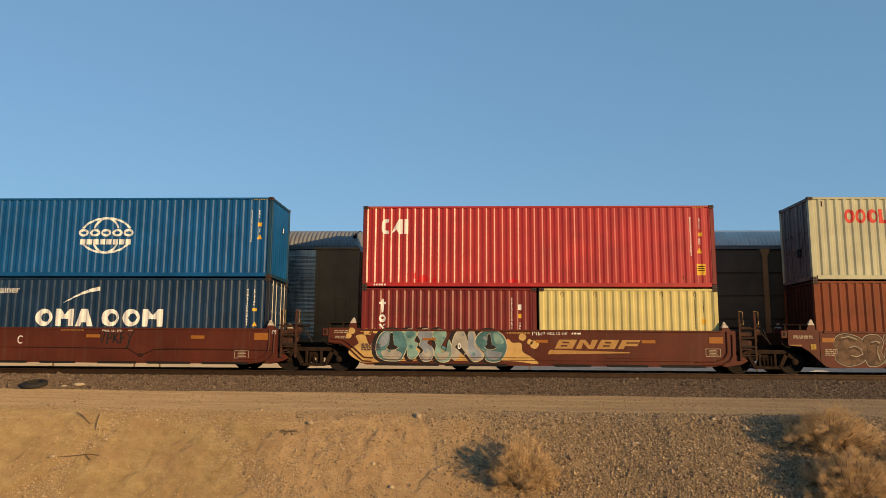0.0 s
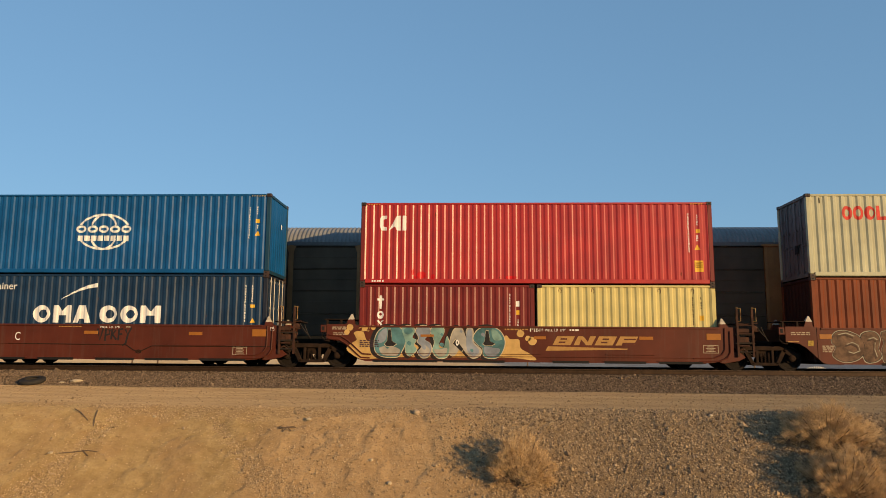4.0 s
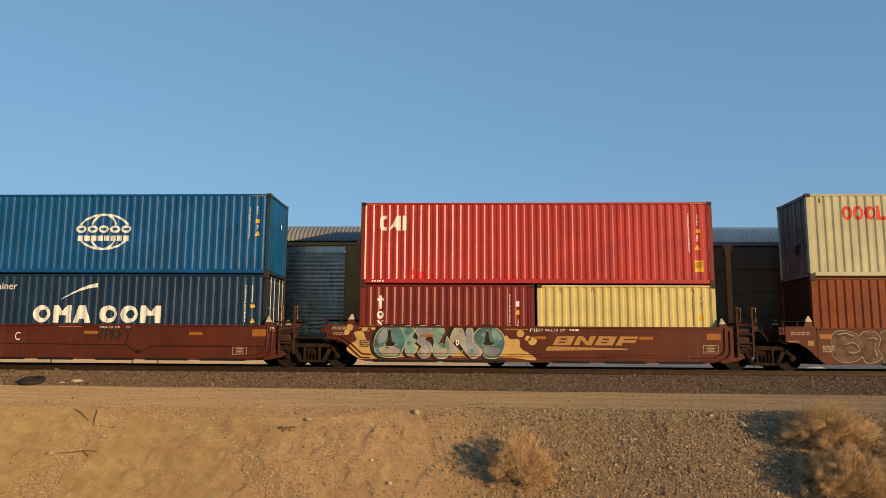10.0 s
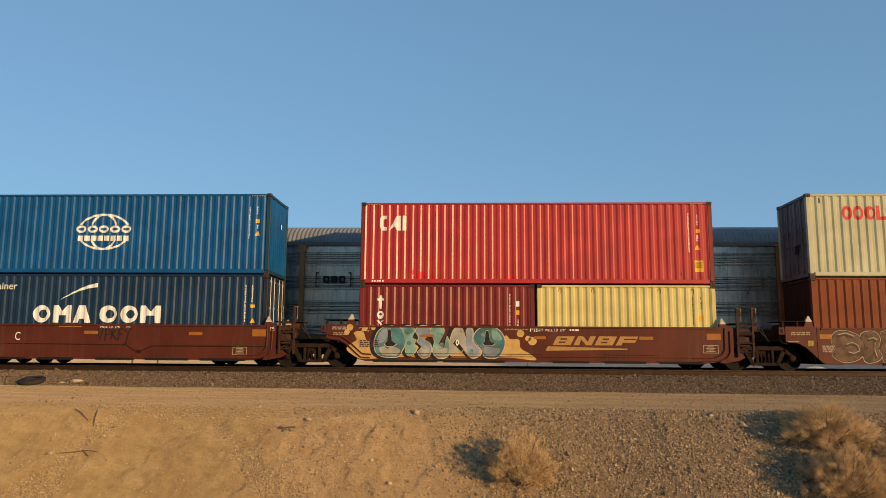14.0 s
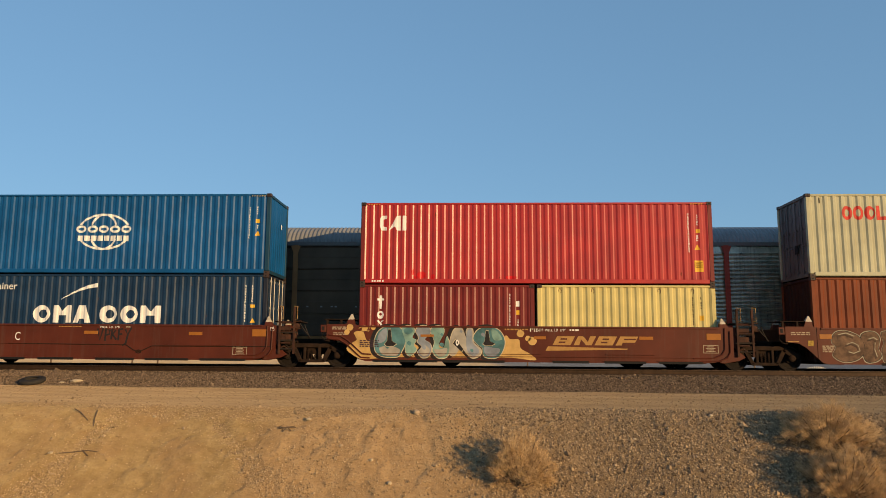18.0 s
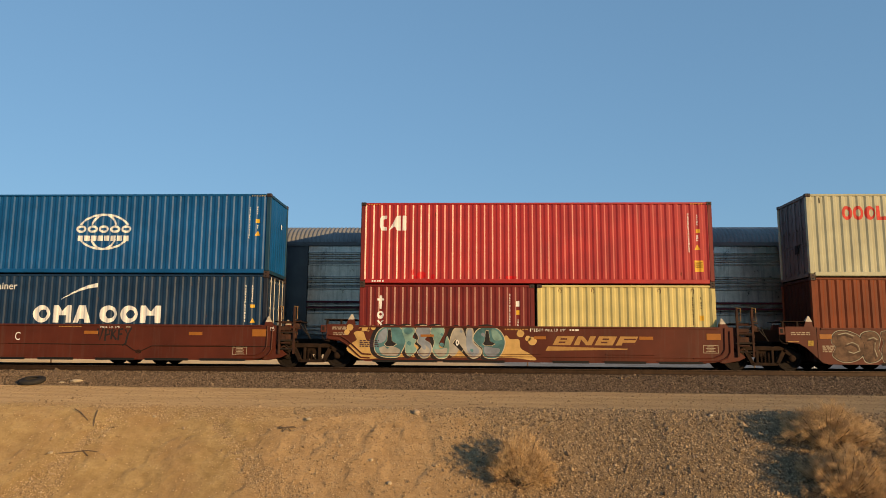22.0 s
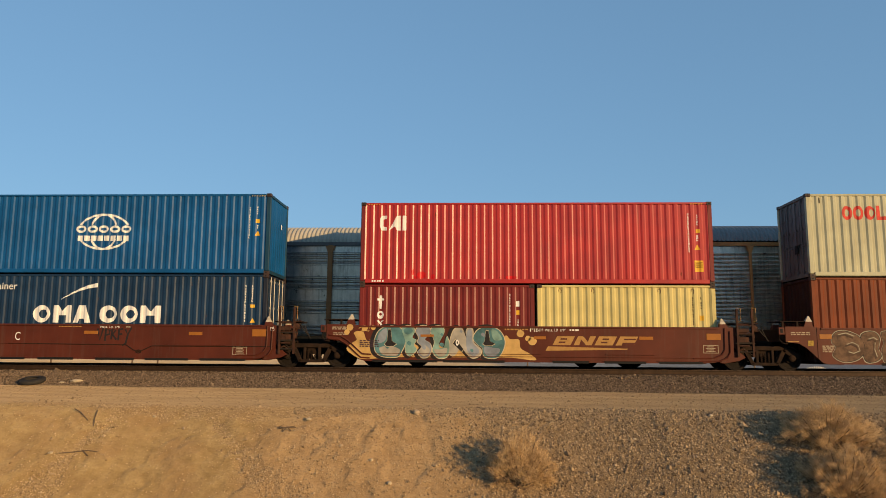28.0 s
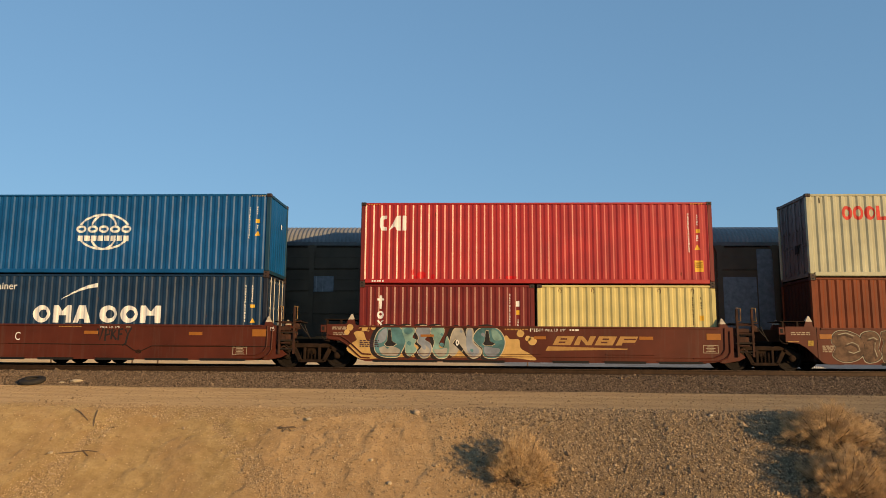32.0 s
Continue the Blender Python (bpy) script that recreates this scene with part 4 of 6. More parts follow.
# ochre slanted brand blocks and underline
for i in range(4):
    a = 6.62 + i * 0.70
    sl = 0.16
    outer = [(a, 0.81), (a + 0.60, 0.81), (a + 0.60 + sl, 1.11), (a + sl, 1.11)]
    hole = [[(a + 0.2, 0.88), (a + 0.42, 0.88), (a + 0.44, 0.93), (a + 0.22, 0.93)], [(a + 0.26, 0.99), (a + 0.48, 0.99), (a + 0.5, 1.04), (a + 0.28, 1.04)]]
    if i == 1:
        hole = [[(a + 0.19, 0.81), (a + 0.26, 1.0), (a + 0.42, 0.81)], [(a + 0.33, 1.11), (a + 0.48, 0.92), (a + 0.56, 1.11)]]
    if i == 3:
        hole = [[(a + 0.2, 0.81), (a + 0.598, 0.81), (a + 0.65, 0.905), (a + 0.24, 0.905)], [(a + 0.28, 0.99), (a + 0.68, 0.99), (a + 0.70, 1.035), (a + 0.3, 1.035)]]
    side_mark(car_b, [outer] + hole, GOLD, "brand_shape", step=0.01)
side_mark(car_b, [[(6.38, 0.62), (6.47, 0.77), (9.14, 0.705), (9.1, 0.67)]], GOLD, "brand_underline")

# ---- graffiti on the well cars ----
G_CREAM = plain("spray_cream", (0.54, 0.34, 0.115), 0.7, patchy=0.25, scale=3)
G_TEAL = plain("spray_teal", (0.085, 0.20, 0.21), 0.7, patchy=0.45, scale=2.5)
G_MINT = plain("spray_mint", (0.20, 0.33, 0.28), 0.7, patchy=0.4, scale=3)
G_GREY = plain("spray_grey_beige", (0.38, 0.35, 0.29), 0.7, patchy=0.3, scale=2.5)
G_SLATE = plain("spray_slate", (0.24, 0.27, 0.31), 0.7, patchy=0.35, scale=2.5)
G_LINE = plain("spray_pale_line", (0.56, 0.47, 0.31), 0.7, patchy=0.2, scale=3)
G_DARK = plain("spray_black", (0.02, 0.017, 0.016), 0.7)
G_SILVER = plain("spray_silver", (0.34, 0.31, 0.23), 0.5, 0.0, patchy=0.25, scale=3)
G_LILAC = plain("spray_dark_violet", (0.05, 0.025, 0.04), 0.7)


def blob(points, n=6):
    """A closed soft outline through a few corner points."""
    out, k = [], len(points)
    for i in range(k):
        p0, p1, p2, p3 = (points[(i + j - 1) % k] for j in range(4))
        for s in range(n):
            t = s / n
            out.append(tuple(0.5 * (2 * b + (c - a) * t + (2 * a - 5 * b + 4 * c - d) * t * t + (3 * b - a - 3 * c + d) * t ** 3) for a, b, c, d in zip(p0, p1, p2, p3)))
    return out


def grown(shape, by):
    cx, cz = sum(p[0] for p in shape) / len(shape), sum(p[1] for p in shape) / len(shape)
    rx = max(abs(p[0] - cx) for p in shape)
    rz = max(abs(p[1] - cz) for p in shape)
    return [(cx + (x - cx) * (1 + by / rx), cz + (z - cz) * (1 + by / rz)) for x, z in shape]


cloud = blob([(-0.35, 0.62), (0.0, 0.36), (0.3, 0.30), (1.2, 0.36), (2.2, 0.38), (4.2, 0.38), (5.2, 0.38), (6.05, 0.30), (5.85, 0.52), (5.55, 0.70), (5.5, 0.98), (5.2, 1.0), (5.05, 1.12), (4.7, 0.9), (3.0, 0.8), (1.0, 0.85), (0.62, 1.05), (0.35, 0.92), (0.2, 1.22), (-0.1, 1.2), (-0.02, 0.95), (-0.2, 0.82)])
side_mark(car_b, [cloud], G_CREAM, "graffiti_cloud", 0.005)
for x, z, r in ((-0.25, 1.36, 0.12), (0.26, 1.34, 0.11), (0.55, 1.36, 0.09), (5.55, 1.18, 0.13), (5.95, 0.93, 0.15), (5.8, 1.02, 0.1), (-0.35, 1.2, 0.1)):
    side_mark(car_b, [blob([(x - r, z), (x - 0.5 * r, z + 0.9 * r), (x + 0.5 * r, z + 0.8 * r), (x + r, z + 0.1 * r), (x + 0.4 * r, z - 0.8 * r), (x - 0.6 * r, z - 0.7 * r)])], G_CREAM, "graffiti_puff", 0.005)
def chart(*uv):
    """Letter outlines drawn on a sheet 168 high, laid on the side sill."""
    return [(0.61 + (u - 218) / 156.5, 1.41 - (v - 68) * 0.00619) for u, v in uv]


puffs = [
    (blob(chart((222, 200), (217, 150), (235, 100), (270, 73), (320, 68), (356, 80), (379, 115), (380, 160), (365, 200), (345, 231), (300, 236), (250, 228))), G_TEAL, [chart((290, 85), (303, 85), (310, 148), (334, 164), (318, 176), (285, 178), (270, 166), (284, 148))]),
    (blob(chart((362, 84), (385, 66), (415, 68), (431, 92), (419, 128), (438, 142), (428, 170), (442, 195), (408, 228), (384, 205), (381, 150))), G_MINT, []),
    (blob(chart((436, 92), (455, 68), (490, 64), (513, 82), (512, 110), (486, 138), (512, 160), (521, 190), (505, 230), (470, 236), (448, 205), (468, 178), (446, 152), (452, 128))), G_SLATE, []),
    (blob(chart((516, 90), (540, 68), (576, 70), (588, 100), (560, 162), (568, 184), (588, 176), (600, 122), (613, 150), (615, 200), (598, 235), (555, 237), (527, 200), (536, 150))), G_MINT, []),
    (blob(chart((612, 205), (620, 140), (640, 85), (672, 71), (690, 92), (708, 142), (702, 92), (722, 71), (740, 90), (743, 150), (782, 190), (776, 222), (735, 237), (700, 205), (678, 172), (665, 196), (640, 226))), G_GREY, [chart((634, 160), (650, 138), (690, 190), (680, 204))]),
    (blob(chart((742, 132), (762, 90), (800, 70), (850, 72), (890, 100), (908, 150), (896, 200), (870, 232), (830, 238), (797, 225), (790, 182), (768, 168))), G_TEAL, [chart((808, 90), (822, 90), (830, 146), (856, 160), (838, 170), (806, 170), (792, 160), (803, 146))]),
]
for k, (shape, mat, holes) in enumerate(puffs):
    up = 0.002 * (k % 2)
    side_mark(car_b, [grown([(x - 0.075, z - 0.005) for x, z in shape], 0.085)], G_DARK, "graffiti_shadow", 0.008 + up, 0.012)
    side_mark(car_b, [grown(shape, 0.026)], G_LINE, "graffiti_halo", 0.012 + up, 0.008)
    side_mark(car_b, [shape], mat, "graffiti_letter", 0.016 + up, 0.008)
    for h in holes:
        side_mark(car_b, [grown(h, 0.022)], G_LINE, "graffiti_line", 0.0205 + up, 0.006)
        side_mark(car_b, [h], G_DARK, "graffiti_eye", 0.023 + up, 0.006)
# sprayed tone changes inside the letters: grey feet, darker bellies
for k, feet in ((0, ((245, 185), (300, 175), (352, 195), (338, 226), (300, 229), (258, 220))), (2, ((466, 182), (490, 172), (512, 195), (500, 222), (474, 227), (456, 206))), (3, ((534, 195), (566, 192), (604, 186), (592, 224), (560, 230))),
                (1, ((372, 88), (392, 74), (412, 78), (420, 96), (398, 112), (380, 108))), (4, ((706, 110), (722, 80), (734, 95), (737, 152), (772, 194), (766, 216), (738, 226), (708, 190))), (5, ((800, 176), (850, 182), (884, 190), (864, 222), (832, 228), (804, 214))),
                (0, ((240, 110), (268, 82), (284, 84), (276, 140), (250, 160), (232, 150))), (5, ((838, 84), (868, 92), (894, 130), (880, 142), (848, 136)))):
    mat = {0: G_GREY, 1: G_TEAL, 2: G_GREY, 3: G_GREY, 4: G_SLATE, 5: G_SLATE}[k] if feet[0][0] not in (240, 838) else (G_SLATE if k == 0 else G_MINT)
    side_mark(car_b, [blob(chart(*feet))], mat, "graffiti_fill", 0.0195 + 0.002 * (k % 2), 0.01)
rnd = random.Random(9)
for k, (shape, mat, holes) in enumerate(puffs):
    xs = [p[0] for p in shape]
    for q in range(2):
        x, z = rnd.uniform(min(xs) + 0.25, max(xs) - 0.25), rnd.uniform(0.6, 0.85) if q else rnd.uniform(1.1, 1.28)
        r = rnd.uniform(0.04, 0.08)
        side_mark(car_b, [blob([(x - r, z), (x - 0.3 * r, z + r), (x + r, z + 0.3 * r), (x + 0.4 * r, z - r)])], rnd.choice((G_SLATE, G_TEAL)), "graffiti_fill", 0.0199 + 0.002 * (k % 2), 0.01)
cx, cz = chart((657, 155))[0]
side_mark(car_b, [oval(cx, cz, 0.055, 0.1), oval(cx, cz, 0.022, 0.055)], WHITE, "graffiti_ring", 0.027, 0.008)
bars(car_b, 0.1, 0.75, 0.70, 0.95, 4, G_LILAC, 0.021)


def scrawl(root, strokes, mat, y, r=0.018, name="graffiti_tag"):
    bm = bmesh.new()
    for s in strokes:
        tube(bm, [(x, y, z) for x, z in s], r, 4)
    ob = part(name, bm, mat, root)
    ob.scale.y, ob.location.y = 0.05, y * 0.95
    return ob


tag = [[(0, 0.42), (0.1, 0.02), (0.2, 0.44)], [(0.28, 0.0), (0.3, 0.42), (0.44, 0.36), (0.42, 0.22), (0.3, 0.2)], [(0.5, 0.05), (0.52, 0.4), (0.64, 0.36), (0.54, 0.22), (0.68, 0.04)],
       [(0.75, 0.02), (0.76, 0.38), (0.9, 0.42)], [(0.76, 0.22), (0.88, 0.24)], [(0.98, 0.4), (1.08, 0.22), (1.2, 0.46)], [(1.08, 0.22), (1.02, -0.08), (0.9, -0.16)]]
scrawl(car_a, [[(x - 9.05 - B_X, z + 0.86) for x, z in s] for s in tag], G_DARK, -CAR_Y - 0.006, 0.032)
tag = [[(0, 0), (0.02, 0.17), (0.07, 0.08), (0.12, 0.17), (0.14, 0.0)], [(0.2, 0.0), (0.2, 0.17), (0.27, 0.13), (0.21, 0.09), (0.28, 0.04), (0.2, 0)], [(0.32, 0.0), (0.33, 0.17), (0.4, 0.02), (0.42, 0.18)]]
scrawl(car_b, [[(x + 5.88, z + 1.25) for x, z in s] for s in tag], WHITE, -CAR_Y - 0.006, 0.012)
scrawl(car_b, [[(0.05, 1.34), (0.2, 1.38), (0.16, 1.26), (0.24, 1.24)], [(0.3, 1.4), (0.26, 1.26), (0.4, 1.24), (0.42, 1.38), (0.34, 1.36)]], G_CREAM, -CAR_Y - 0.008, 0.014)
FILL = plain("spray_brown_grey_fill", (0.125, 0.072, 0.043), 0.7, patchy=0.6, scale=5)
G_SHADE = plain("spray_brown_shade", (0.07, 0.04, 0.025), 0.7, patchy=0.4)


def chart_c(*uv):
    """Outlines for the pale letters on the third car's sill."""
    return [(15.82 - O_X + (u - 275) / 155, 1.40 - (v - 112) / 156) for u, v in uv]


pale = [
    (chart_c((275, 250), (291, 206), (272, 180), (285, 136), (330, 120), (390, 135), (430, 170), (437, 225), (400, 268), (330, 282)), [((340, 200), (368, 190), (396, 204), (404, 232), (372, 246), (346, 238)), ((300, 150), (340, 142), (380, 158))]),
    (chart_c((418, 152), (440, 128), (490, 126), (516, 160), (505, 212), (519, 250), (490, 278), (440, 281), (424, 240), (437, 200)), [((450, 172), (476, 164), (494, 176)), ((482, 190), (478, 226), (488, 262))]),
    (chart_c((525, 128), (600, 126), (645, 180), (606, 272), (532, 281), (521, 220), (532, 180)), [((560, 170), (590, 176), (580, 236))]),
]
for k, (shape, strokes) in enumerate(pale):
    up = 0.001 * (k % 2)
    side_mark(car_c, [grown(blob(shape), 0.022)], G_SILVER, "graffiti_outline", 0.005 + up, 0.01)
    side_mark(car_c, [blob(shape)], G_DARK, "graffiti_shadow", 0.008 + up, 0.01)
    side_mark(car_c, [grown(blob(shape), -0.02)], FILL, "graffiti_fill", 0.011 + up, 0.01)
    scrawl(car_c, [chart_c(*s) for s in strokes], G_SHADE, -CAR_Y - 0.014, 0.03, "graffiti_line")
    scrawl(car_c, [[(x + 0.05, z + 0.06) for x, z in chart_c(*s)] for s in strokes], G_SILVER, -CAR_Y - 0.015, 0.014, "graffiti_line")


# ---- trucks ----
def truck_parts(root, dx=0.0, mat=None, wheel_r=0.42, base=0.89):
    """Cast frames, springs, bolster and two wheelsets."""
    mat = mat or FRAME
    for side in (-1, 1):
        y0, y1 = sorted((side * 1.07, side * 0.93))
        bm = bmesh.new()
        for poly in ([(-0.72, 0.68), (0.72, 0.68), (0.62, 0.82), (-0.62, 0.82)], [(-0.40, 0.17), (0.40, 0.17), (0.46, 0.27), (-0.46, 0.27)],
                     [(-0.72, 0.68), (-0.58, 0.72), (-0.34, 0.24), (-0.46, 0.18)], [(0.72, 0.68), (0.46, 0.18), (0.34, 0.24), (0.58, 0.72)],
                     [(-0.30, 0.26), (-0.21, 0.26), (-0.21, 0.70), (-0.30, 0.70)], [(0.21, 0.26), (0.30, 0.26), (0.30, 0.70), (0.21, 0.70)],
                     [(-1.14, 0.40), (-0.94, 0.40), (-0.58, 0.66), (-0.66, 0.80), (-1.14, 0.56)], [(0.94, 0.40), (1.14, 0.40), (1.14, 0.56), (0.66, 0.80), (0.58, 0.66)]):
            prism(bm, [(dx + x, z) for x, z in poly], y0, y1)
        frame_ob = part("side_frame", bm, mat, root, bevel=0.012)
        for x in (-0.12, 0.0, 0.12):
            bm = bmesh.new()
            tube(bm, [(dx + x + 0.035 * math.cos(a), side * 1.08 + 0.01 * math.sin(a), 0.27 + a * 0.009) for a in [i * 1.05 for i in range(36)]], 0.014, 4)
            part("spring", bm, mat, frame_ob)
        for x in (-base, base):
            bm = bmesh.new()
            turned(bm, [(0.0, side * 1.14), (0.06, side * 1.14), (0.11, side * 1.11), (0.12, side * 1.0), (0.0, side * 0.99)][:: 1 if side < 0 else -1], dx + x, 0.42, 14)
            part("axle_cap", bm, mat, frame_ob)
    for x in (-base, base):
        bm = bmesh.new()
        tube(bm, [(dx + x, -0.95, 0.42), (dx + x, 0.95, 0.42)], 0.08, 10)
        axle = part("axle", bm, FRAME, root)
        for side in (-1, 1):
            s = side
            bm = bmesh.new()
            turned(bm, [(0.06, s * 0.84), (0.15, s * 0.84), (0.17, s * 0.79), (0.33, s * 0.78), (0.36, s * 0.815), (wheel_r, s * 0.815), (wheel_r + 0.004, s * 0.72), (wheel_r + 0.026, s * 0.70), (wheel_r + 0.026, s * 0.68), (0.06, s * 0.68)], dx + x, wheel_r, 32)
            part("wheel", bm, WHEEL, axle)
    bm = bmesh.new()
    box(bm, dx - 0.2, dx + 0.2, -0.93, 0.93, 0.45, 0.76)
    part("bolster", bm, FRAME, root, bevel=0.02)


for x in ((B_X + LONG + R_X) / 2 - 0.02, (R_X + LONG + O_X) / 2, B_X - 1.6, O_X + LONG + 1.6):
    t = thing("rail_truck", (x, 0, 0), "rusty dark cast steel two-axle truck under the car ends", "rail truck", "trucks of the well cars")
    truck_parts(t)


# ---- auto carrier train on the far track ----
HALF, SIDE = 13.5, 1.55
END_W = 1.75
EDGES = [-11.75, -9.15, -7.0, -4.22, -1.42, 1.42, 4.22, 7.0, 9.15, 11.75]
BAYS = [round(b - a, 2) for a, b in zip(EDGES, EDGES[1:])]
SILL, EAVE = 1.12, 4.80


def roof_line(s):
    """Cross section of the roof: s from -1 (near eave) to 1, gives y and z."""
    a = abs(s)
    return s * SIDE, EAVE + 0.12 + 0.80 * (1 - a ** 2.6) ** 0.75


def make_roof(x0, x1, pitch=0.166):
    bm = bmesh.new()
    ss = [-1, -0.97, -0.92, -0.84, -0.74, -0.62, -0.45, -0.2, 0.2, 0.5, 0.75, 0.92, 1]
    n = int((x1 - x0) / pitch * 4)
    prev = None
    for i in range(n + 1):
        x = x0 + (x1 - x0) * i / n
        d = (0.0, 0.022, 0.038, 0.022)[i % 4]
        col = []
        for s in ss:
            y, z = roof_line(s)
            col.append(bm.verts.new((x, y * (1 + d * 0.4), z + d)))
        if prev:
            for k in range(len(ss) - 1):
                bm.faces.new((prev[k], col[k], col[k + 1], prev[k + 1]))
        prev = col
    ends = [[bm.verts.new((x, *roof_line(s))) for s in ss] for x in (x0, x1)]
    for e in ends:
        bm.faces.new(e)
    return mesh_of("roof", bm)


def make_ribbed_panel(width, z0, z1, even):
    """Steel sheet with level pressed grooves, evenly spaced or in groups with a wider flat band between."""
    prof = [(0.0, z1)]
    z, k = z1 - 0.25, 0
    while z > z0 + 0.12:
        deep, tall = (0.034, 0.034) if even else (0.062, 0.05)
        prof += [(-0.006, z + 0.03), (-0.014, z), (deep, z - 0.014), (deep, z - tall), (-0.026, z - tall - 0.024), (-0.018, z - tall - 0.038)]
        k += 1
        z -= 0.158 if even else 0.147 if k % 4 else 0.53
    prof.append((0.0, z0))
    return sheet(width, prof[::-1])


def sheet(width, prof):
    """A sheet of profile (y, z) drawn out along x."""
    bm = bmesh.new()
    a = [bm.verts.new((0, y, z)) for y, z in prof]
    b = [bm.verts.new((width, y, z)) for y, z in prof]
    for i in range(len(prof) - 1):
        bm.faces.new((a[i], b[i], b[i + 1], a[i + 1]))
    return mesh_of("side_panel", bm)


def make_dark_panel(width, z0, z1):
    """Dark sheets in five levels, with lap joints and a flange over each."""
    n = 4
    h = (z1 - z0) / n
    prof = []
    for i in range(n):
        b = z0 + i * h
        prof += [(0.02, b), (-0.012, b + 0.012), (-0.012, b + h * 0.5), (-0.02, b + h * 0.5 + 0.01), (-0.012, b + h * 0.5 + 0.02), (-0.012, b + h - 0.05), (-0.03, b + h - 0.04), (-0.03, b + h - 0.02), (0.01, b + h - 0.012)]
    return sheet(width, prof + [(0.0, z1)])


def solid_panel(width):
    """A plain steel sheet with folded edges."""
    bm = bmesh.new()
    plan = [(0, 0.02), (0, -0.05), (0.06, -0.05), (0.07, -0.03), (width - 0.07, -0.03), (width - 0.06, -0.05), (width, -0.05), (width, 0.02)]
    a = [bm.verts.new((x, y, SILL + 0.05)) for x, y in plan]
    b = [bm.verts.new((x, y, EAVE - 0.02)) for x, y in plan]
    for i in range(len(plan)):
        k = (i + 1) % len(plan)
        bm.faces.new((a[i], a[k], b[k], b[i]))
    bm.faces.new(a)
    bm.faces.new(b)
    return mesh_of("side_panel", bm)


def make_post(z0, z1, half=0.10):
    bm = bmesh.new()
    box(bm, -half, half, -0.10, -0.08, z0, z1)
    box(bm, -0.015, 0.015, -0.08, 0.03, z0, z1)
    prism(bm, [(-half, z1 - 0.3), (half, z1 - 0.3), (half + 0.10, z1 - 0.025), (-half - 0.10, z1 - 0.025)], -0.112, -0.1005)
    prism(bm, [(-half, z0 + 0.35), (half, z0 + 0.35), (0.26, z0), (-0.26, z0)], -0.11, -0.1005)
    return mesh_of("side_post", bm)


def plain_box(name, *b):
    bm = bmesh.new()
    box(bm, *b)
    return name, mesh_of(name, bm, 0.006)


def make_end_panel(width, round_end):
    """The closed end bay: a plate and the ribs on it, as (name, mesh)."""
    top = EAVE + (0.12 if round_end else 0.05)
    out = [plain_box("end_panel", 0, width, -0.06, 0.03, SILL, top)]
    if round_end:
        ribs = [(0.62, 0.67, -0.075, -0.0602, SILL, top - 0.05), (1.25, 1.3, -0.075, -0.0602, SILL, top - 0.05)]
    else:
        ribs = [(0.5, 0.56, -0.09, -0.0602, SILL + 0.1, EAVE - 0.05), (width - 0.1, width, -0.08, -0.0602, SILL + 0.1, EAVE - 0.05),
                (-0.02, width + 0.1, -0.10, -0.0602, EAVE - 0.04, EAVE + 0.045)]
    return out + [plain_box("panel_rib", *r) for r in ribs]


def make_end_door(round_end):
    """The tall folding end door, looks towards +x: a leaf and its ribs, as (name, mesh)."""
    bm = bmesh.new()
    if round_end:
        pts = [(s * (SIDE - 0.02), roof_line(s)[1] - 0.02) for s in (-1, -0.95, -0.85, -0.7, -0.5, 0, 0.5, 0.7, 0.85, 0.95, 1)]
        poly = [(-SIDE + 0.02, SILL - 0.1)] + pts + [(SIDE - 0.02, SILL - 0.1)]
        a = [bm.verts.new((0.0, y, z)) for y, z in poly]
        b = [bm.verts.new((-0.12, y, z)) for y, z in poly]
        bm.faces.new(a)
        bm.faces.new(b[::-1])
        for i in range(len(poly)):
            bm.faces.new((a[i], b[i], b[(i + 1) % len(poly)], a[(i + 1) % len(poly)]))
        ribs = [(0.001, 0.05, y - 0.05, y + 0.05, SILL, EAVE + 0.1) for y in (-1.1, -0.55, 0.0, 0.55, 1.1)]
    else:
        box(bm, -0.12, 0.0, -SIDE + 0.05, SIDE - 0.05, SILL - 0.1, EAVE + 0.02)
        ribs = [(0.001, 0.06, y - 0.04, y + 0.04, SILL, EAVE - 0.1) for y in (-1.3, -0.85, -0.4, 0.0, 0.4, 0.85, 1.3)]
        ribs += [(0.001, 0.045, -SIDE + 0.1, SIDE - 0.1, z, z + 0.05) for z in (1.6, 2.6, 3.6, 4.5)]
    return [("end_door", mesh_of("end_door", bm, 0.008))] + [plain_box("door_rib", *r) for r in ribs]


def make_ladder():
    bm = bmesh.new()
    for x in (0, 0.42):
        box(bm, x - 0.018, x + 0.018, -0.05, -0.02, SILL - 0.2, 2.9)
    for i in range(6):
        tube(bm, [(0, -0.04, SILL + i * 0.33), (0.42, -0.04, SILL + i * 0.33)], 0.014, 5)
    return mesh_of("ladder", bm)


def make_end_gusset():
    """The raised roof end: a stepped bracket."""
    bm = bmesh.new()
    prism(bm, [(0.0, EAVE + 0.06), (0.5, EAVE + 0.06), (0.30, EAVE + 0.30), (0.06, EAVE + 0.70), (0.0, EAVE + 0.70)], -0.02, 0.02)
    return mesh_of("roof_end_bracket", bm)


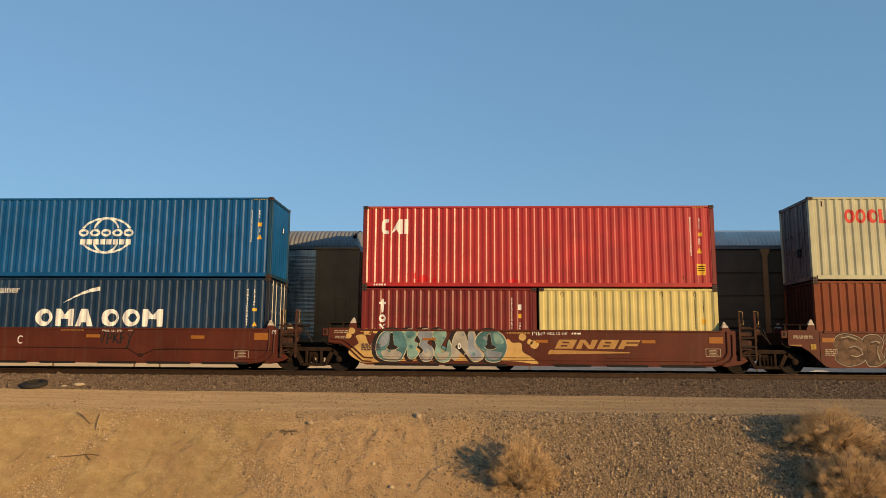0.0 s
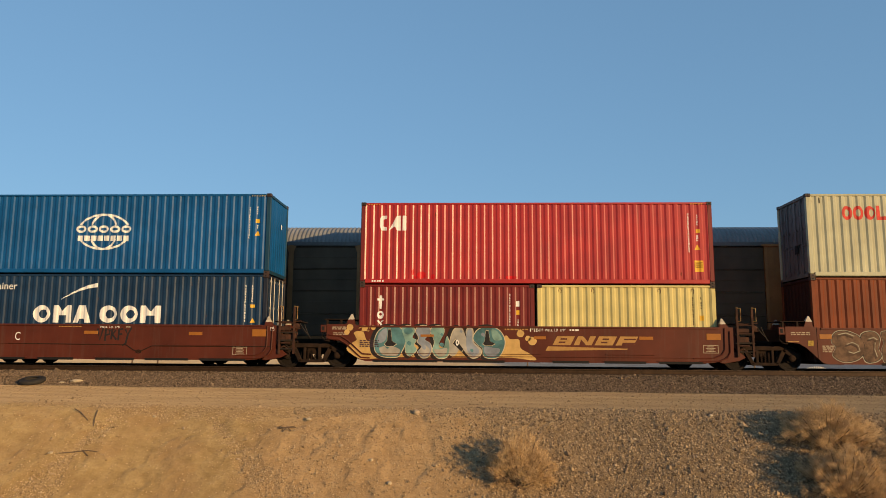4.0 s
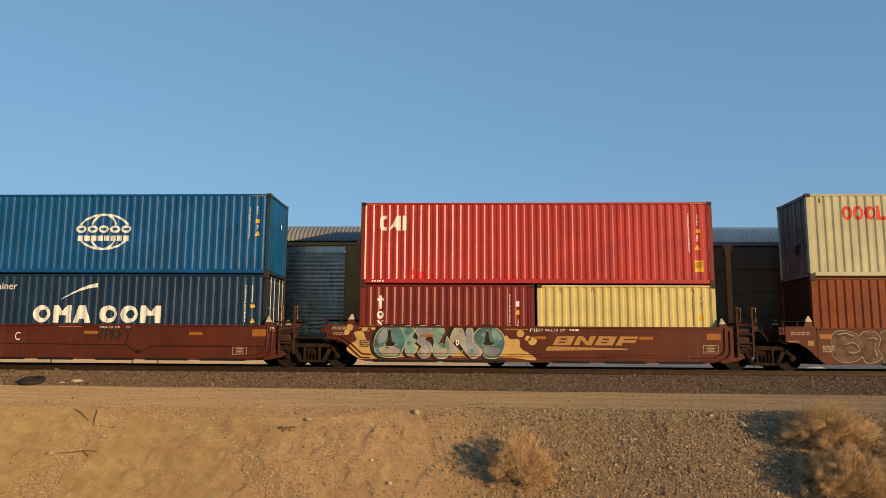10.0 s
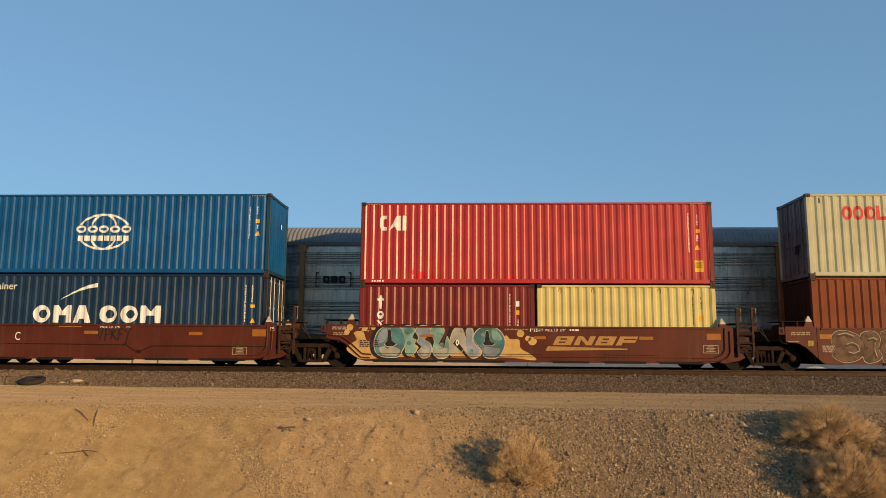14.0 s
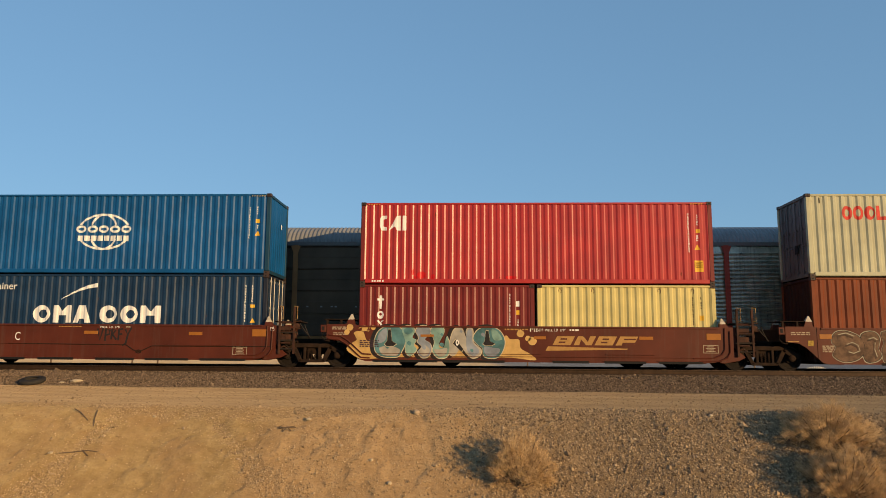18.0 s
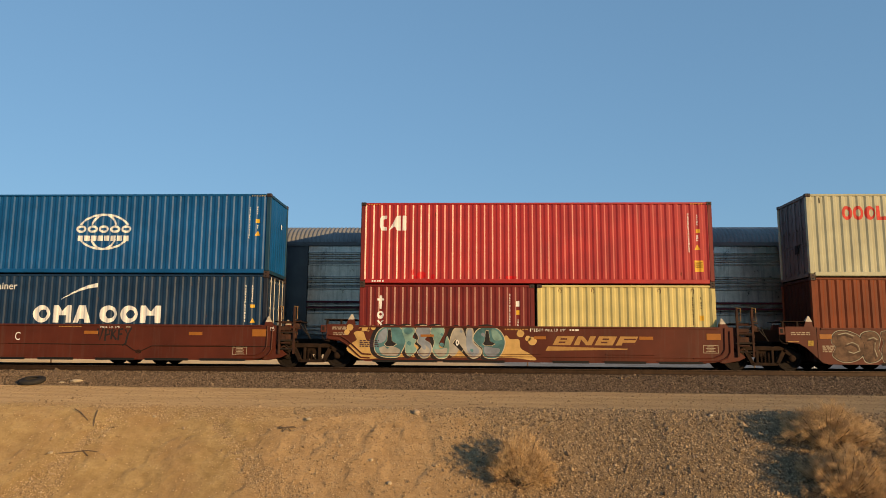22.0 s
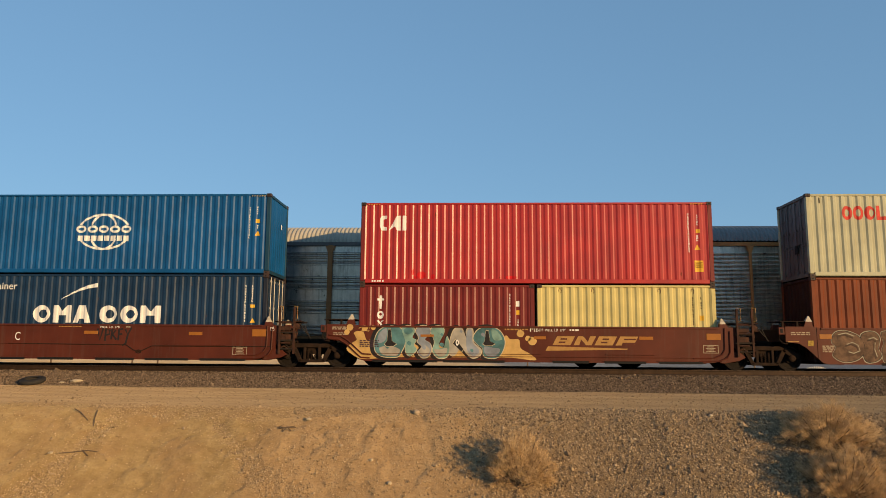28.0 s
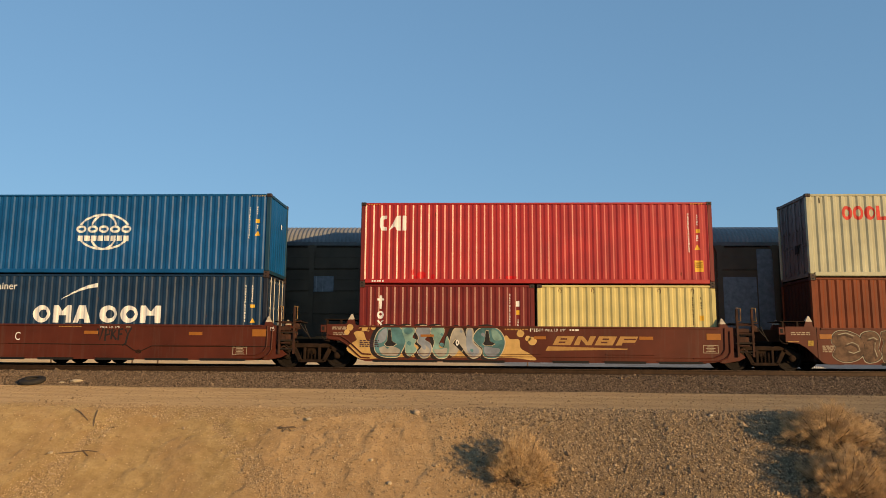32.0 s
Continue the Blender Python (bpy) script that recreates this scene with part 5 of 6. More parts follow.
ROOF_LONG, ROOF_SHORT = make_roof(-HALF, HALF), make_roof(-HALF + 0.16, HALF - 0.16)
PANEL_EVEN = {w: make_ribbed_panel(w - 0.05, SILL + 0.05, EAVE - 0.04, True) for w in sorted(set(BAYS))}
PANEL_RIB = {w: make_ribbed_panel(w - 0.05, SILL + 0.05, EAVE - 0.04, False) for w in sorted(set(BAYS))}
PANEL_DARK = {w: make_dark_panel(w - 0.05, SILL + 0.05, EAVE - 0.04) for w in sorted(set(BAYS))}
PANEL_FLAT = {w: solid_panel(w - 0.05) for w in sorted(set(BAYS))}
POST, POST_SLIM = make_post(SILL, EAVE), make_post(SILL, EAVE, 0.055)
END_SQ, END_RD = make_end_panel(END_W, False), make_end_panel(END_W, True)
DOOR_SQ, DOOR_RD = make_end_door(False), make_end_door(True)
LADDER, GUSSET = make_ladder(), make_end_gusset()


def solid(name, *boxes, bevel=0.006):
    bm = bmesh.new()
    for b in boxes:
        box(bm, *b)
    return mesh_of(name, bm, bevel)


EAVE_BEAM = solid("eave_beam", (-HALF + 0.05, HALF - 0.05, -0.075, 0.05, EAVE - 0.02, EAVE + 0.13))
SIDE_BEAM = solid("side_sill", (-HALF + 0.1, HALF - 0.1, -0.09, 0.05, SILL - 0.26, SILL + 0.03))
DECK = solid("deck", (-HALF + 0.2, HALF - 0.2, -SIDE + 0.05, SIDE - 0.05, SILL - 0.2, SILL - 0.05), (-HALF, HALF, -0.3, 0.3, 0.72, 0.92), bevel=0)
UPPER_DECK = solid("upper_deck", (-HALF + 0.6, HALF - 0.6, -SIDE + 0.06, SIDE - 0.06, 2.92, 2.98), bevel=0)
COUPLER = solid("coupler", (0.0, 0.52, -0.14, 0.14, 0.74, 0.96), (0.36, 0.52, -0.2, 0.2, 0.7, 1.0), bevel=0.02)
PLATFORM = solid("step_platform", (0.02, 0.3, -SIDE + 0.1, SIDE - 0.1, SILL - 0.24, SILL - 0.2), (0.2, 0.24, -SIDE + 0.1, -SIDE + 0.14, SILL - 0.24, SILL + 0.6), bevel=0)


def make_truck_meshes():
    out = []
    for side in (-1, 1):
        bm = bmesh.new()
        y0, y1 = sorted((side * 1.07, side * 0.93))
        prism(bm, [(-1.1, 0.54), (-0.6, 0.76), (0.6, 0.76), (1.1, 0.54), (1.1, 0.40), (0.8, 0.42), (0.42, 0.2), (-0.42, 0.2), (-0.8, 0.42), (-1.1, 0.40)], y0, y1)
        out.append(mesh_of("side_frame", bm, 0.01))
    bm = bmesh.new()
    for s in (-1, 1):
        turned(bm, [(0.06, s * 0.84), (0.16, s * 0.83), (0.33, s * 0.78), (0.36, s * 0.81), (0.42, s * 0.81), (0.424, s * 0.72), (0.445, s * 0.69), (0.06, s * 0.68)], 0, 0.42, 24)
    tube(bm, [(0, -0.95, 0.42), (0, 0.95, 0.42)], 0.08, 8)
    out.append(mesh_of("wheelset", bm))
    bm = bmesh.new()
    box(bm, -0.2, 0.2, -0.93, 0.93, 0.45, 0.74)
    out.append(mesh_of("bolster", bm, 0.02))
    return out


T_NEAR, T_FAR, T_WHEELS, T_BOLSTER = make_truck_meshes()

ZINC = galvanised("zinc_sheet", (0.64, 0.585, 0.485))
ZINC_PALE = galvanised("pale_zinc_sheet", (0.56, 0.51, 0.43), 0.31)
ZINC_BRIGHT = galvanised("bright_zinc_sheet", (0.92, 0.845, 0.73), 0.28)
ZINC_GREEN = galvanised("greenish_zinc_sheet", (0.54, 0.54, 0.455))
SOOT = paint("sooty_dark_sheet", (0.115, 0.078, 0.046), 0.65, 0.5, (0.12, 0.06, 0.045), vary=0.25)
TAN = paint("autorack_brown", (0.42, 0.19, 0.066), 0.6, 0.5, vary=0.12)
OLIVE = paint("autorack_olive_brown", (0.53, 0.242, 0.075), 0.6, 0.5, vary=0.12)
ROAD_YELLOW = paint("autorack_yellow", (0.57, 0.31, 0.06), 0.55, 0.5)
BARN = paint("autorack_barn_red", (0.36, 0.055, 0.03), 0.55, 0.5)
SLATE = paint("autorack_slate", (0.13, 0.13, 0.12), 0.5, 0.4)
SILVER = paint("autorack_silver", (0.30, 0.30, 0.31), 0.42, 0.4, metal=0.35)
ROOF_GREY = paint("roof_grey", (0.235, 0.23, 0.22), 0.5, 0.4, fade=1.15)
ROOF_WHITE = paint("roof_white", (0.74, 0.70, 0.62), 0.5, 0.25, fade=1.06)
ROOF_DARK = paint("roof_dark_grey", (0.19, 0.18, 0.165), 0.5, 0.4, fade=1.15)
ROOF_CREAM = paint("roof_cream", (0.52, 0.46, 0.35), 0.5, 0.35, fade=1.1)
ROOF_BLUE = paint("roof_blue_grey", (0.27, 0.27, 0.27), 0.45, 0.4, fade=1.15)
UNDER = plain("underframe_soot", (0.028, 0.024, 0.022), 0.85, 0.1, 0.4)
CHALK = plain("faded_white_print", (0.42, 0.42, 0.42), 0.6, patchy=0.25)
PLATE = plain("pale_grey_plate", (0.27, 0.27, 0.28), 0.5, 0.3, patchy=0.25)
MAROON = plain("maroon_sign", (0.13, 0.02, 0.03), 0.5, patchy=0.1)
INK = plain("dark_sign", (0.02, 0.02, 0.024), 0.6)
DEEP_BLUE = plain("deep_blue_sign", (0.02, 0.035, 0.13), 0.5)
DULL_TAN = plain("dull_tan_sign", (0.26, 0.18, 0.08), 0.6)
ROSE = plain("rose_mark", (0.30, 0.06, 0.08), 0.6)
GREEN_BADGE = plain("green_grey_badge", (0.10, 0.15, 0.15), 0.6)


def flat_sign(car, shapes, mat, name="sign_shape", lift=0.115, step=0.02):
    bm = bmesh.new()
    strips(bm, shapes, step, lambda x: -SIDE - lift)
    me = bpy.data.meshes.new(name)
    bm.to_mesh(me)
    bm.free()
    ob = place(name, me, mat, car)
    if name in ("small_print", "sticker_row", "chalk_mark"):
        tagged(ob, kind="stuff")
    return ob


def ring(x, z, rx, rz, w):
    return [oval(x, z, rx, rz), oval(x, z, rx - w, rz - w)]


def shield(car, x, z, h):
    """A striped shield badge: dark blue head with pale bars, pale body with dull red stripes."""
    w = h * 0.44
    out = [(x - w, z + h * 0.40), (x - w * 0.6, z + h * 0.5), (x, z + h * 0.44), (x + w * 0.6, z + h * 0.5), (x + w, z + h * 0.40), (x + w * 0.9, z + h * 0.1), (x + w * 0.95, z - h * 0.28), (x + w * 0.5, z - h * 0.42), (x, z - h * 0.5), (x - w * 0.5, z - h * 0.42), (x - w * 0.95, z - h * 0.28), (x - w * 0.9, z + h * 0.1)]
    flat_sign(car, [out], CHALK, "shield", 0.112)
    flat_sign(car, [[p for p in out if p[1] > z] ], DEEP_BLUE, "shield_head", 0.116)
    flat_sign(car, [rect(x - w * 0.82 + i * w * 0.34, x - w * 0.82 + i * w * 0.34 + w * 0.17, z - h * 0.36, z - h * 0.01) for i in range(5)], MAROON, "shield_stripe", 0.116)
    flat_sign(car, [rect(x - w * 0.72 + i * w * 0.25, x - w * 0.72 + i * w * 0.25 + w * 0.17, z + h * 0.25, z + h * 0.36) for i in range(6)] + [rect(x - w * 0.72 + i * w * 0.21, x - w * 0.72 + i * w * 0.21 + w * 0.14, z + h * 0.09, z + h * 0.2) for i in range(7)], CHALK, "brand_shape", 0.12)


def block_word(car, x0, x1, z0, z1, n, mat, lift=0.112, hollow=True):
    w = (x1 - x0) / n
    for i in range(n):
        a, b = x0 + w * i + 0.03, x0 + w * (i + 1) - 0.03
        out = [rect(a, b, z0, z1)]
        if hollow and i % 2 == 0:
            out.append(rect(a + (b - a) * 0.3, b - (b - a) * 0.25, z0 + (z1 - z0) * 0.3, z1 - (z1 - z0) * 0.3))
        flat_sign(car, out, mat, "brand_shape", lift)


def build_autorack(spec):
    label, panels, ends, posts, roof, rounded = spec
    car = thing("auto_carrier", (0, FAR_Y, 0), label, "rail car", "auto carriers of the passing train")
    place("roof", ROOF_LONG if rounded else ROOF_SHORT, roof, car, (0, 0, 0.05 if rounded else 0))
    for side in (-1, 1):
        for name, me, mat in (("eave_beam", EAVE_BEAM, posts if rounded else ROOF_DARK), ("side_sill", SIDE_BEAM, ends)):
            ob = place(name, me, mat, car)
            ob.matrix_basis = pose(0, side * SIDE, 0, 0, 0, 0 if side < 0 else 180)
        for k in (0, 1):
            me = END_RD if rounded else END_SQ
            left = k == 0
            if (side < 0) == left:
                m = pose(side * -1 * -HALF if side < 0 else HALF, side * SIDE, 0, 0, 0, 0 if side < 0 else 180)
            else:
                m = pose(-side * HALF, side * SIDE, 0) @ Matrix.Diagonal((side, -side, 1, 1))
            plate = place(me[0][0], me[0][1], ends, car)
            plate.matrix_basis = m
            for name, rib in me[1:]:
                place(name, rib, ends, plate)
        for i, w in enumerate(BAYS):
            x = (EDGES[i] if side < 0 else -EDGES[i])
            mat = panels[i] if isinstance(panels, tuple) else panels
            me = (PANEL_DARK if mat is SOOT else PANEL_FLAT if mat in (TAN, OLIVE, SILVER) else PANEL_EVEN if mat in (ZINC, ZINC_GREEN) else PANEL_RIB)[w]
            ob = place("side_panel", me, mat, car)
            ob.matrix_basis = pose(x - 0.025 * side, side * SIDE, 0, 0, 0, 0 if side < 0 else 180)
            if i:
                ob = place("side_post", POST_SLIM if rounded else POST, posts, car)
                ob.matrix_basis = pose(x, side * SIDE, 0, 0, 0, 0 if side < 0 else 180)
    for s in (-1, 1):
        me = DOOR_RD if rounded else DOOR_SQ
        ob = place(me[0][0], me[0][1], ZINC if panels is BROWN_BAYS else ends, car)
        ob.matrix_basis = pose(s * (HALF - 0.02), 0, 0, 0, 0, 0 if s > 0 else 180)
        for name, rib in me[1:]:
            place(name, rib, ends, ob)
        ob = place("coupler", COUPLER, UNDER, car)
        ob.matrix_basis = pose(s * (HALF - 0.12), 0, 0, 0, 0, 0 if s > 0 else 180)
        ob = place("step_platform", PLATFORM, UNDER, car)
        ob.matrix_basis = pose(s * HALF, 0, 0, 0, 0, 0 if s > 0 else 180)
        ob = place("ladder", LADDER, ends, car, (s * (HALF - 0.75) - 0.21, -SIDE - 0.06, 0))
        if not rounded:
            ob = place("roof_end_bracket", GUSSET, UNDER, car)
            ob.matrix_basis = pose(s * (HALF - 0.16), -SIDE * 0.86 * 1, 0, 0, 0, 180 if s > 0 else 0)
        bm_at = s * 9.6
        truck = place("truck", T_BOLSTER, UNDER, car, (bm_at, 0, 0))
        place("side_frame", T_NEAR, UNDER, truck)
        place("side_frame", T_FAR, UNDER, truck)
        for w in (-0.89, 0.89):
            place("wheelset", T_WHEELS, UNDER, truck, (w, 0, 0))
    place("deck", DECK, UNDER, car)
    place("upper_deck", UPPER_DECK, UNDER, car)
    return car


BROWN_BAYS = (ZINC, OLIVE, ZINC, ZINC, ZINC, ZINC, ZINC, OLIVE, ZINC)
SILVER_BAYS = (ZINC_PALE, SILVER, ZINC_PALE, ZINC_PALE, ZINC_PALE, ZINC_PALE, ZINC_PALE, SILVER, ZINC_PALE)
GREY_BROWN = "grey ribbed auto carrier with brown posts and ends"
DARK_BROWN = "dark sooty auto carrier with brown posts and ends"
SPECS = [
    (GREY_BROWN, ZINC, TAN, TAN, ROOF_GREY, False),
    ("dark sooty auto carrier with brown posts and white roof", SOOT, TAN, TAN, ROOF_WHITE, False),
    ("grey ribbed auto carrier with brown posts and small rose badge", ZINC, TAN, TAN, ROOF_DARK, False),
    (DARK_BROWN, SOOT, TAN, TAN, ROOF_GREY, False),
    ("grey ribbed auto carrier with brown posts and rose square badge", ZINC, TAN, TAN, ROOF_DARK, False),
    ("dark sooty auto carrier with brown posts and dull tan blocks", SOOT, TAN, TAN, ROOF_GREY, False),
    ("brown round-ended auto carrier with grey ribbed and plain brown bays", BROWN_BAYS, OLIVE, OLIVE, ROOF_GREY, True),
    ("dark sooty auto carrier with white roof and tan blocks", SOOT, TAN, TAN, ROOF_WHITE, False),
    ("pale grey ribbed auto carrier with brown posts and black blocks", ZINC_BRIGHT, TAN, TAN, ROOF_GREY, False),
    ("grey ribbed auto carrier with brown posts and black bracketed blocks", ZINC_PALE, TAN, TAN, ROOF_GREY, False),
    ("silver round-ended auto carrier with grey ribbed and plain bays", SILVER_BAYS, SILVER, SILVER, ROOF_BLUE, True),
    ("dark sooty auto carrier with ochre ends and striped shield badge", SOOT, OLIVE, TAN, ROOF_GREY, False),
    ("greenish grey ribbed auto carrier with barn red posts and ends", ZINC_GREEN, BARN, BARN, ROOF_BLUE, False),
    ("greenish grey ribbed auto carrier with yellow ends and shield badge", ZINC_GREEN, ROAD_YELLOW, OLIVE, ROOF_BLUE, True),
    ("grey ribbed auto carrier with slate ends and maroon sign", ZINC_PALE, SLATE, SLATE, ROOF_GREY, False),
    ("grey ribbed auto carrier with slate posts and maroon sign", ZINC_PALE, SLATE, SLATE, ROOF_GREY, False),
    (DARK_BROWN, SOOT, OLIVE, TAN, ROOF_GREY, False),
    ("pale grey ribbed auto carrier with brown posts and cream roof", ZINC_PALE, TAN, TAN, ROOF_CREAM, False),
    ("brown round-ended auto carrier with grey ribbed and plain brown bays", BROWN_BAYS, OLIVE, OLIVE, ROOF_GREY, True),
    ("dark sooty auto carrier with white roof and striped shield badge", SOOT, OLIVE, TAN, ROOF_WHITE, False),
    ("dark sooty auto carrier with round green badge on its end", SOOT, TAN, SOOT, ROOF_GREY, False),
]
SHIFT = [0.25, -0.08, -0.19, -0.1, -0.04, 0.11, -0.04, -0.14, -0.07, -0.13, -0.09, 0.12, 0.03, -0.07, -0.07, 0.23, 0.27, 0.3, -0.27, -0.1, -0.1]
PITCH_CAR = 28.4
train = [build_autorack(s) for s in SPECS]


# small unevenness of the train's run, second by second
SURGE = [-0.38, -0.14, 0.09, 0.05, 0.03, 0.03, 0.02, -0.16, -0.18, 0.0, -0.11, 0.0, -0.16, -0.07, -0.09, -0.15, -0.2,
         -0.25, -0.25, -0.21, -0.18, -0.11, -0.14, 0.0, -0.36, -0.16, -0.1, -0.07, -0.05, 0.45, -0.1, -0.1, -0.1, -0.1]


def car_x(k, t):
    """Centre of car k at t seconds."""
    i = int(t)
    surge = SURGE[i] + (SURGE[i + 1] - SURGE[i]) * (t - i)
    return PITCH_CAR * k - 0.40 + SHIFT[k] - 13.69 - (0.008475 * t * t + 16.826 * t) + surge


def seen_at(k, t, px_x):
    """Place on car k that passes the point px_x of the track at t."""
    return px_x - car_x(k, t)


# torn pale sheet over one roof end
ob = place("roof_end_cover", make_roof(-HALF + 0.1, -HALF + 1.3, 0.6), ROOF_BLUE, train[8], (0, 0, 0.05), "pale dented sheet over the roof end")
# badges and lettering of the passing cars
for k, t, x, z in ((2, 2.8, -2.7, 3.3), (4, 5.8, -2.6, 3.6), (4, 6.2, -3.0, 3.6)):
    c = seen_at(k, t, x)
    flat_sign(train[k], ring(c, z, 0.26, 0.26, 0.09) + [rect(c - 0.1, c + 0.1, z - 0.05, z + 0.05)], ROSE)
c = seen_at(5, 7.4, -2.8)
block_word(train[5], c - 0.7, c + 0.72, 3.55, 3.85, 3, DULL_TAN)
flat_sign(train[5], [rect(c - 0.85, c + 0.85, 3.42, 3.46)], DULL_TAN)
c = seen_at(6, 8.9, -2.3)
flat_sign(train[6], [arc_band(c - 0.48, 4.15, 0.38, 0.31, 0.11, 40, 320), rect(c - 0.3, c + 0.02, 3.84, 3.95)], WHITE, "brand_shape")
flat_sign(train[6], [rect(c + 0.02, c + 0.13, 3.84, 4.46), [(c + 0.131, 4.46), (c + 0.24, 4.46), (c + 0.76, 3.84), (c + 0.65, 3.84)], rect(c + 0.761, c + 0.87, 3.84, 4.46)], WHITE, "brand_shape")
flat_sign(train[6], [rect(c - 0.85 + 0.15 * i, c - 0.76 + 0.15 * i, 3.54, 3.66) for i in range(12)], WHITE, "small_print")
c = seen_at(7, 10.6, -0.75)
flat_sign(train[7], [rect(c - 0.3, c + 0.6, 3.4, 4.1), rect(c - 0.1, c + 0.6, 3.6, 3.9)], DULL_TAN, "brand_shape")
flat_sign(train[7], [rect(c + 0.75, c + 0.95, 3.4, 4.1), [(c + 0.951, 4.1), (c + 1.1, 4.1), (c + 1.45, 3.4), (c + 1.3, 3.4)], rect(c + 1.451, c + 1.65, 3.4, 4.1)], DULL_TAN, "brand_shape")
c = seen_at(8, 12.4, -2.35)
flat_sign(train[8], [[(c - 0.55, 3.3), (c - 0.35, 3.3), (c - 0.1, 3.68), (c - 0.3, 3.68)], [(c - 0.15, 3.3), (c + 0.08, 3.3), (c + 0.2, 3.68), (c, 3.68)], rect(c + 0.2, c + 0.6, 3.3, 3.4), rect(c + 0.25, c + 0.65, 3.55, 3.66)], INK, "brand_shape")
flat_sign(train[8], [rect(c - 0.7 + 0.16 * i, c - 0.58 + 0.16 * i, 3.06, 3.14) for i in range(7)], INK, "small_print")
c = seen_at(9, 14.0, -1.65)
block_word(train[9], c - 0.45, c + 0.5, 3.28, 3.55, 3, INK)
flat_sign(train[9], [[(c - 0.72, 3.12), (c - 0.6, 3.12), (c - 0.6, 3.16), (c - 0.67, 3.16), (c - 0.67, 3.66), (c - 0.6, 3.66), (c - 0.6, 3.7), (c - 0.72, 3.7)], [(c + 0.72, 3.12), (c + 0.6, 3.12), (c + 0.6, 3.16), (c + 0.67, 3.16), (c + 0.67, 3.66), (c + 0.6, 3.66), (c + 0.6, 3.7), (c + 0.72, 3.7)]], INK, "brand_shape")
c = seen_at(11, 17.2, -1.75)
flat_sign(train[11], [rect(c - 1.0, c + 1.05, 3.05, 4.75)], OLIVE, "badge_board", 0.106)
shield(train[11], c, 4.0, 0.95)
c = seen_at(12, 19.6, -1.2)
flat_sign(train[12], [[(c - 0.75 + i * 0.36, 3.36), (c - 0.45 + i * 0.36, 3.36), (c - 0.37 + i * 0.36, 3.56), (c - 0.67 + i * 0.36, 3.56)] for i in range(4)] + [rect(c - 0.8, c + 0.7, 3.24, 3.29)], MAROON, "brand_shape")
c = seen_at(13, 20.6, -2.9)
flat_sign(train[13], [rect(c - 0.95, c + 0.95, 3.0, 4.75)], ROAD_YELLOW, "badge_board", 0.106)
shield(train[13], c, 4.05, 1.45)
lettering("BUILDING", 0.40, c + 2.2, -SIDE - 0.112, 4.3, INK, train[13])
lettering("AMERICA", 0.42, c + 4.45, -SIDE - 0.112, 4.3, INK, train[13])
for k, t, x in ((14, 22.4, -2.55), (15, 24.0, -2.55)):
    c = seen_at(k, t, x)
    flat_sign(train[k], [rect(c - 1.2, c + 1.2, 3.98, 4.74)], MAROON, "sign_board", 0.082)
    flat_sign(train[k], [arc_band(c - 0.78, 4.38, 0.34, 0.24, 0.09, 20, 170), arc_band(c - 0.78, 4.34, 0.34, 0.2, 0.08, 190, 330), rect(c - 0.95, c - 0.5, 4.32, 4.38)], CHALK, "brand_shape", 0.088)
    flat_sign(train[k], [s for i in range(8) for s in (rect(c - 0.3 + i * 0.16, c - 0.19 + i * 0.16, 4.27, 4.47 + 0.05 * (i in (0, 3))),)], CHALK, "brand_shape", 0.088)
    flat_sign(train[k], [rect(c + 0.0, c + 0.75, 4.12, 4.16)], DULL_TAN, "small_print", 0.088)
    for z in (2.25, 2.48):
        flat_sign(train[k], [rect(-11.75, 11.75, z, z + 0.07)], MAROON, "red_stripe", 0.085, 0.5)
c = seen_at(19, 30.4, -2.0)
flat_sign(train[19], [rect(c - 1.45, c + 1.4, 3.2, 4.72)], OLIVE, "badge_board", 0.106)
shield(train[19], c, 3.98, 1.35)
c = seen_at(20, 31.8, -2.3)
flat_sign(train[20], ring(c, 4.1, 0.30, 0.30, 0.06) + [rect(c - 0.2, c + 0.2, 4.07, 4.13), rect(c - 0.03, c + 0.03, 3.9, 4.3)], GREEN_BADGE)
c = seen_at(20, 32.0, -2.35)
flat_sign(train[20], [rect(c - 0.25, c + 0.7, 2.92, 3.55)], PLATE, "pale_plate", 0.06)
flat_sign(train[20], [rect(c - 0.02, c + 0.03, 2.92, 3.55), rect(c + 0.25, c + 0.28, 2.92, 3.55)], CHALK, "chalk_mark", 0.064)
c = seen_at(20, 32.0, 13.5)
flat_sign(train[20], [rect(c, c + 1.5, 1.4, 3.55)], PLATE, "pale_plate", 0.06)
flat_sign(train[20], [rect(c + 1.55, c + 2.3, 1.4, 4.65)], PLATE, "pale_plate", 0.06)
for k, t, x, n in ((1, 0.8, -2.2, 9), (7, 11.2, -2.2, 8), (11, 17.6, -1.8, 8), (19, 31.0, -2.4, 8)):
    c = seen_at(k, t, x)
    flat_sign(train[k], [rect(c - 0.6 + ((i * 37) % 13) * 0.1, c - 0.53 + ((i * 37) % 13) * 0.1, 2.9 + ((i * 53) % 17) * 0.06, 2.94 + ((i * 53) % 17) * 0.06) for i in range(n)], CHALK, "chalk_mark", 0.03)
for k in (11,):
    flat_sign(train[k], [rect(-11.2 + i * 0.31 + (i * 7 % 5) * 0.05, -11.12 + i * 0.31 + (i * 7 % 5) * 0.05, 2.3, 2.35) for i in range(72) if i % 4], CHALK, "sticker_row", 0.03)
c = seen_at(18, 29.5, -1.3)
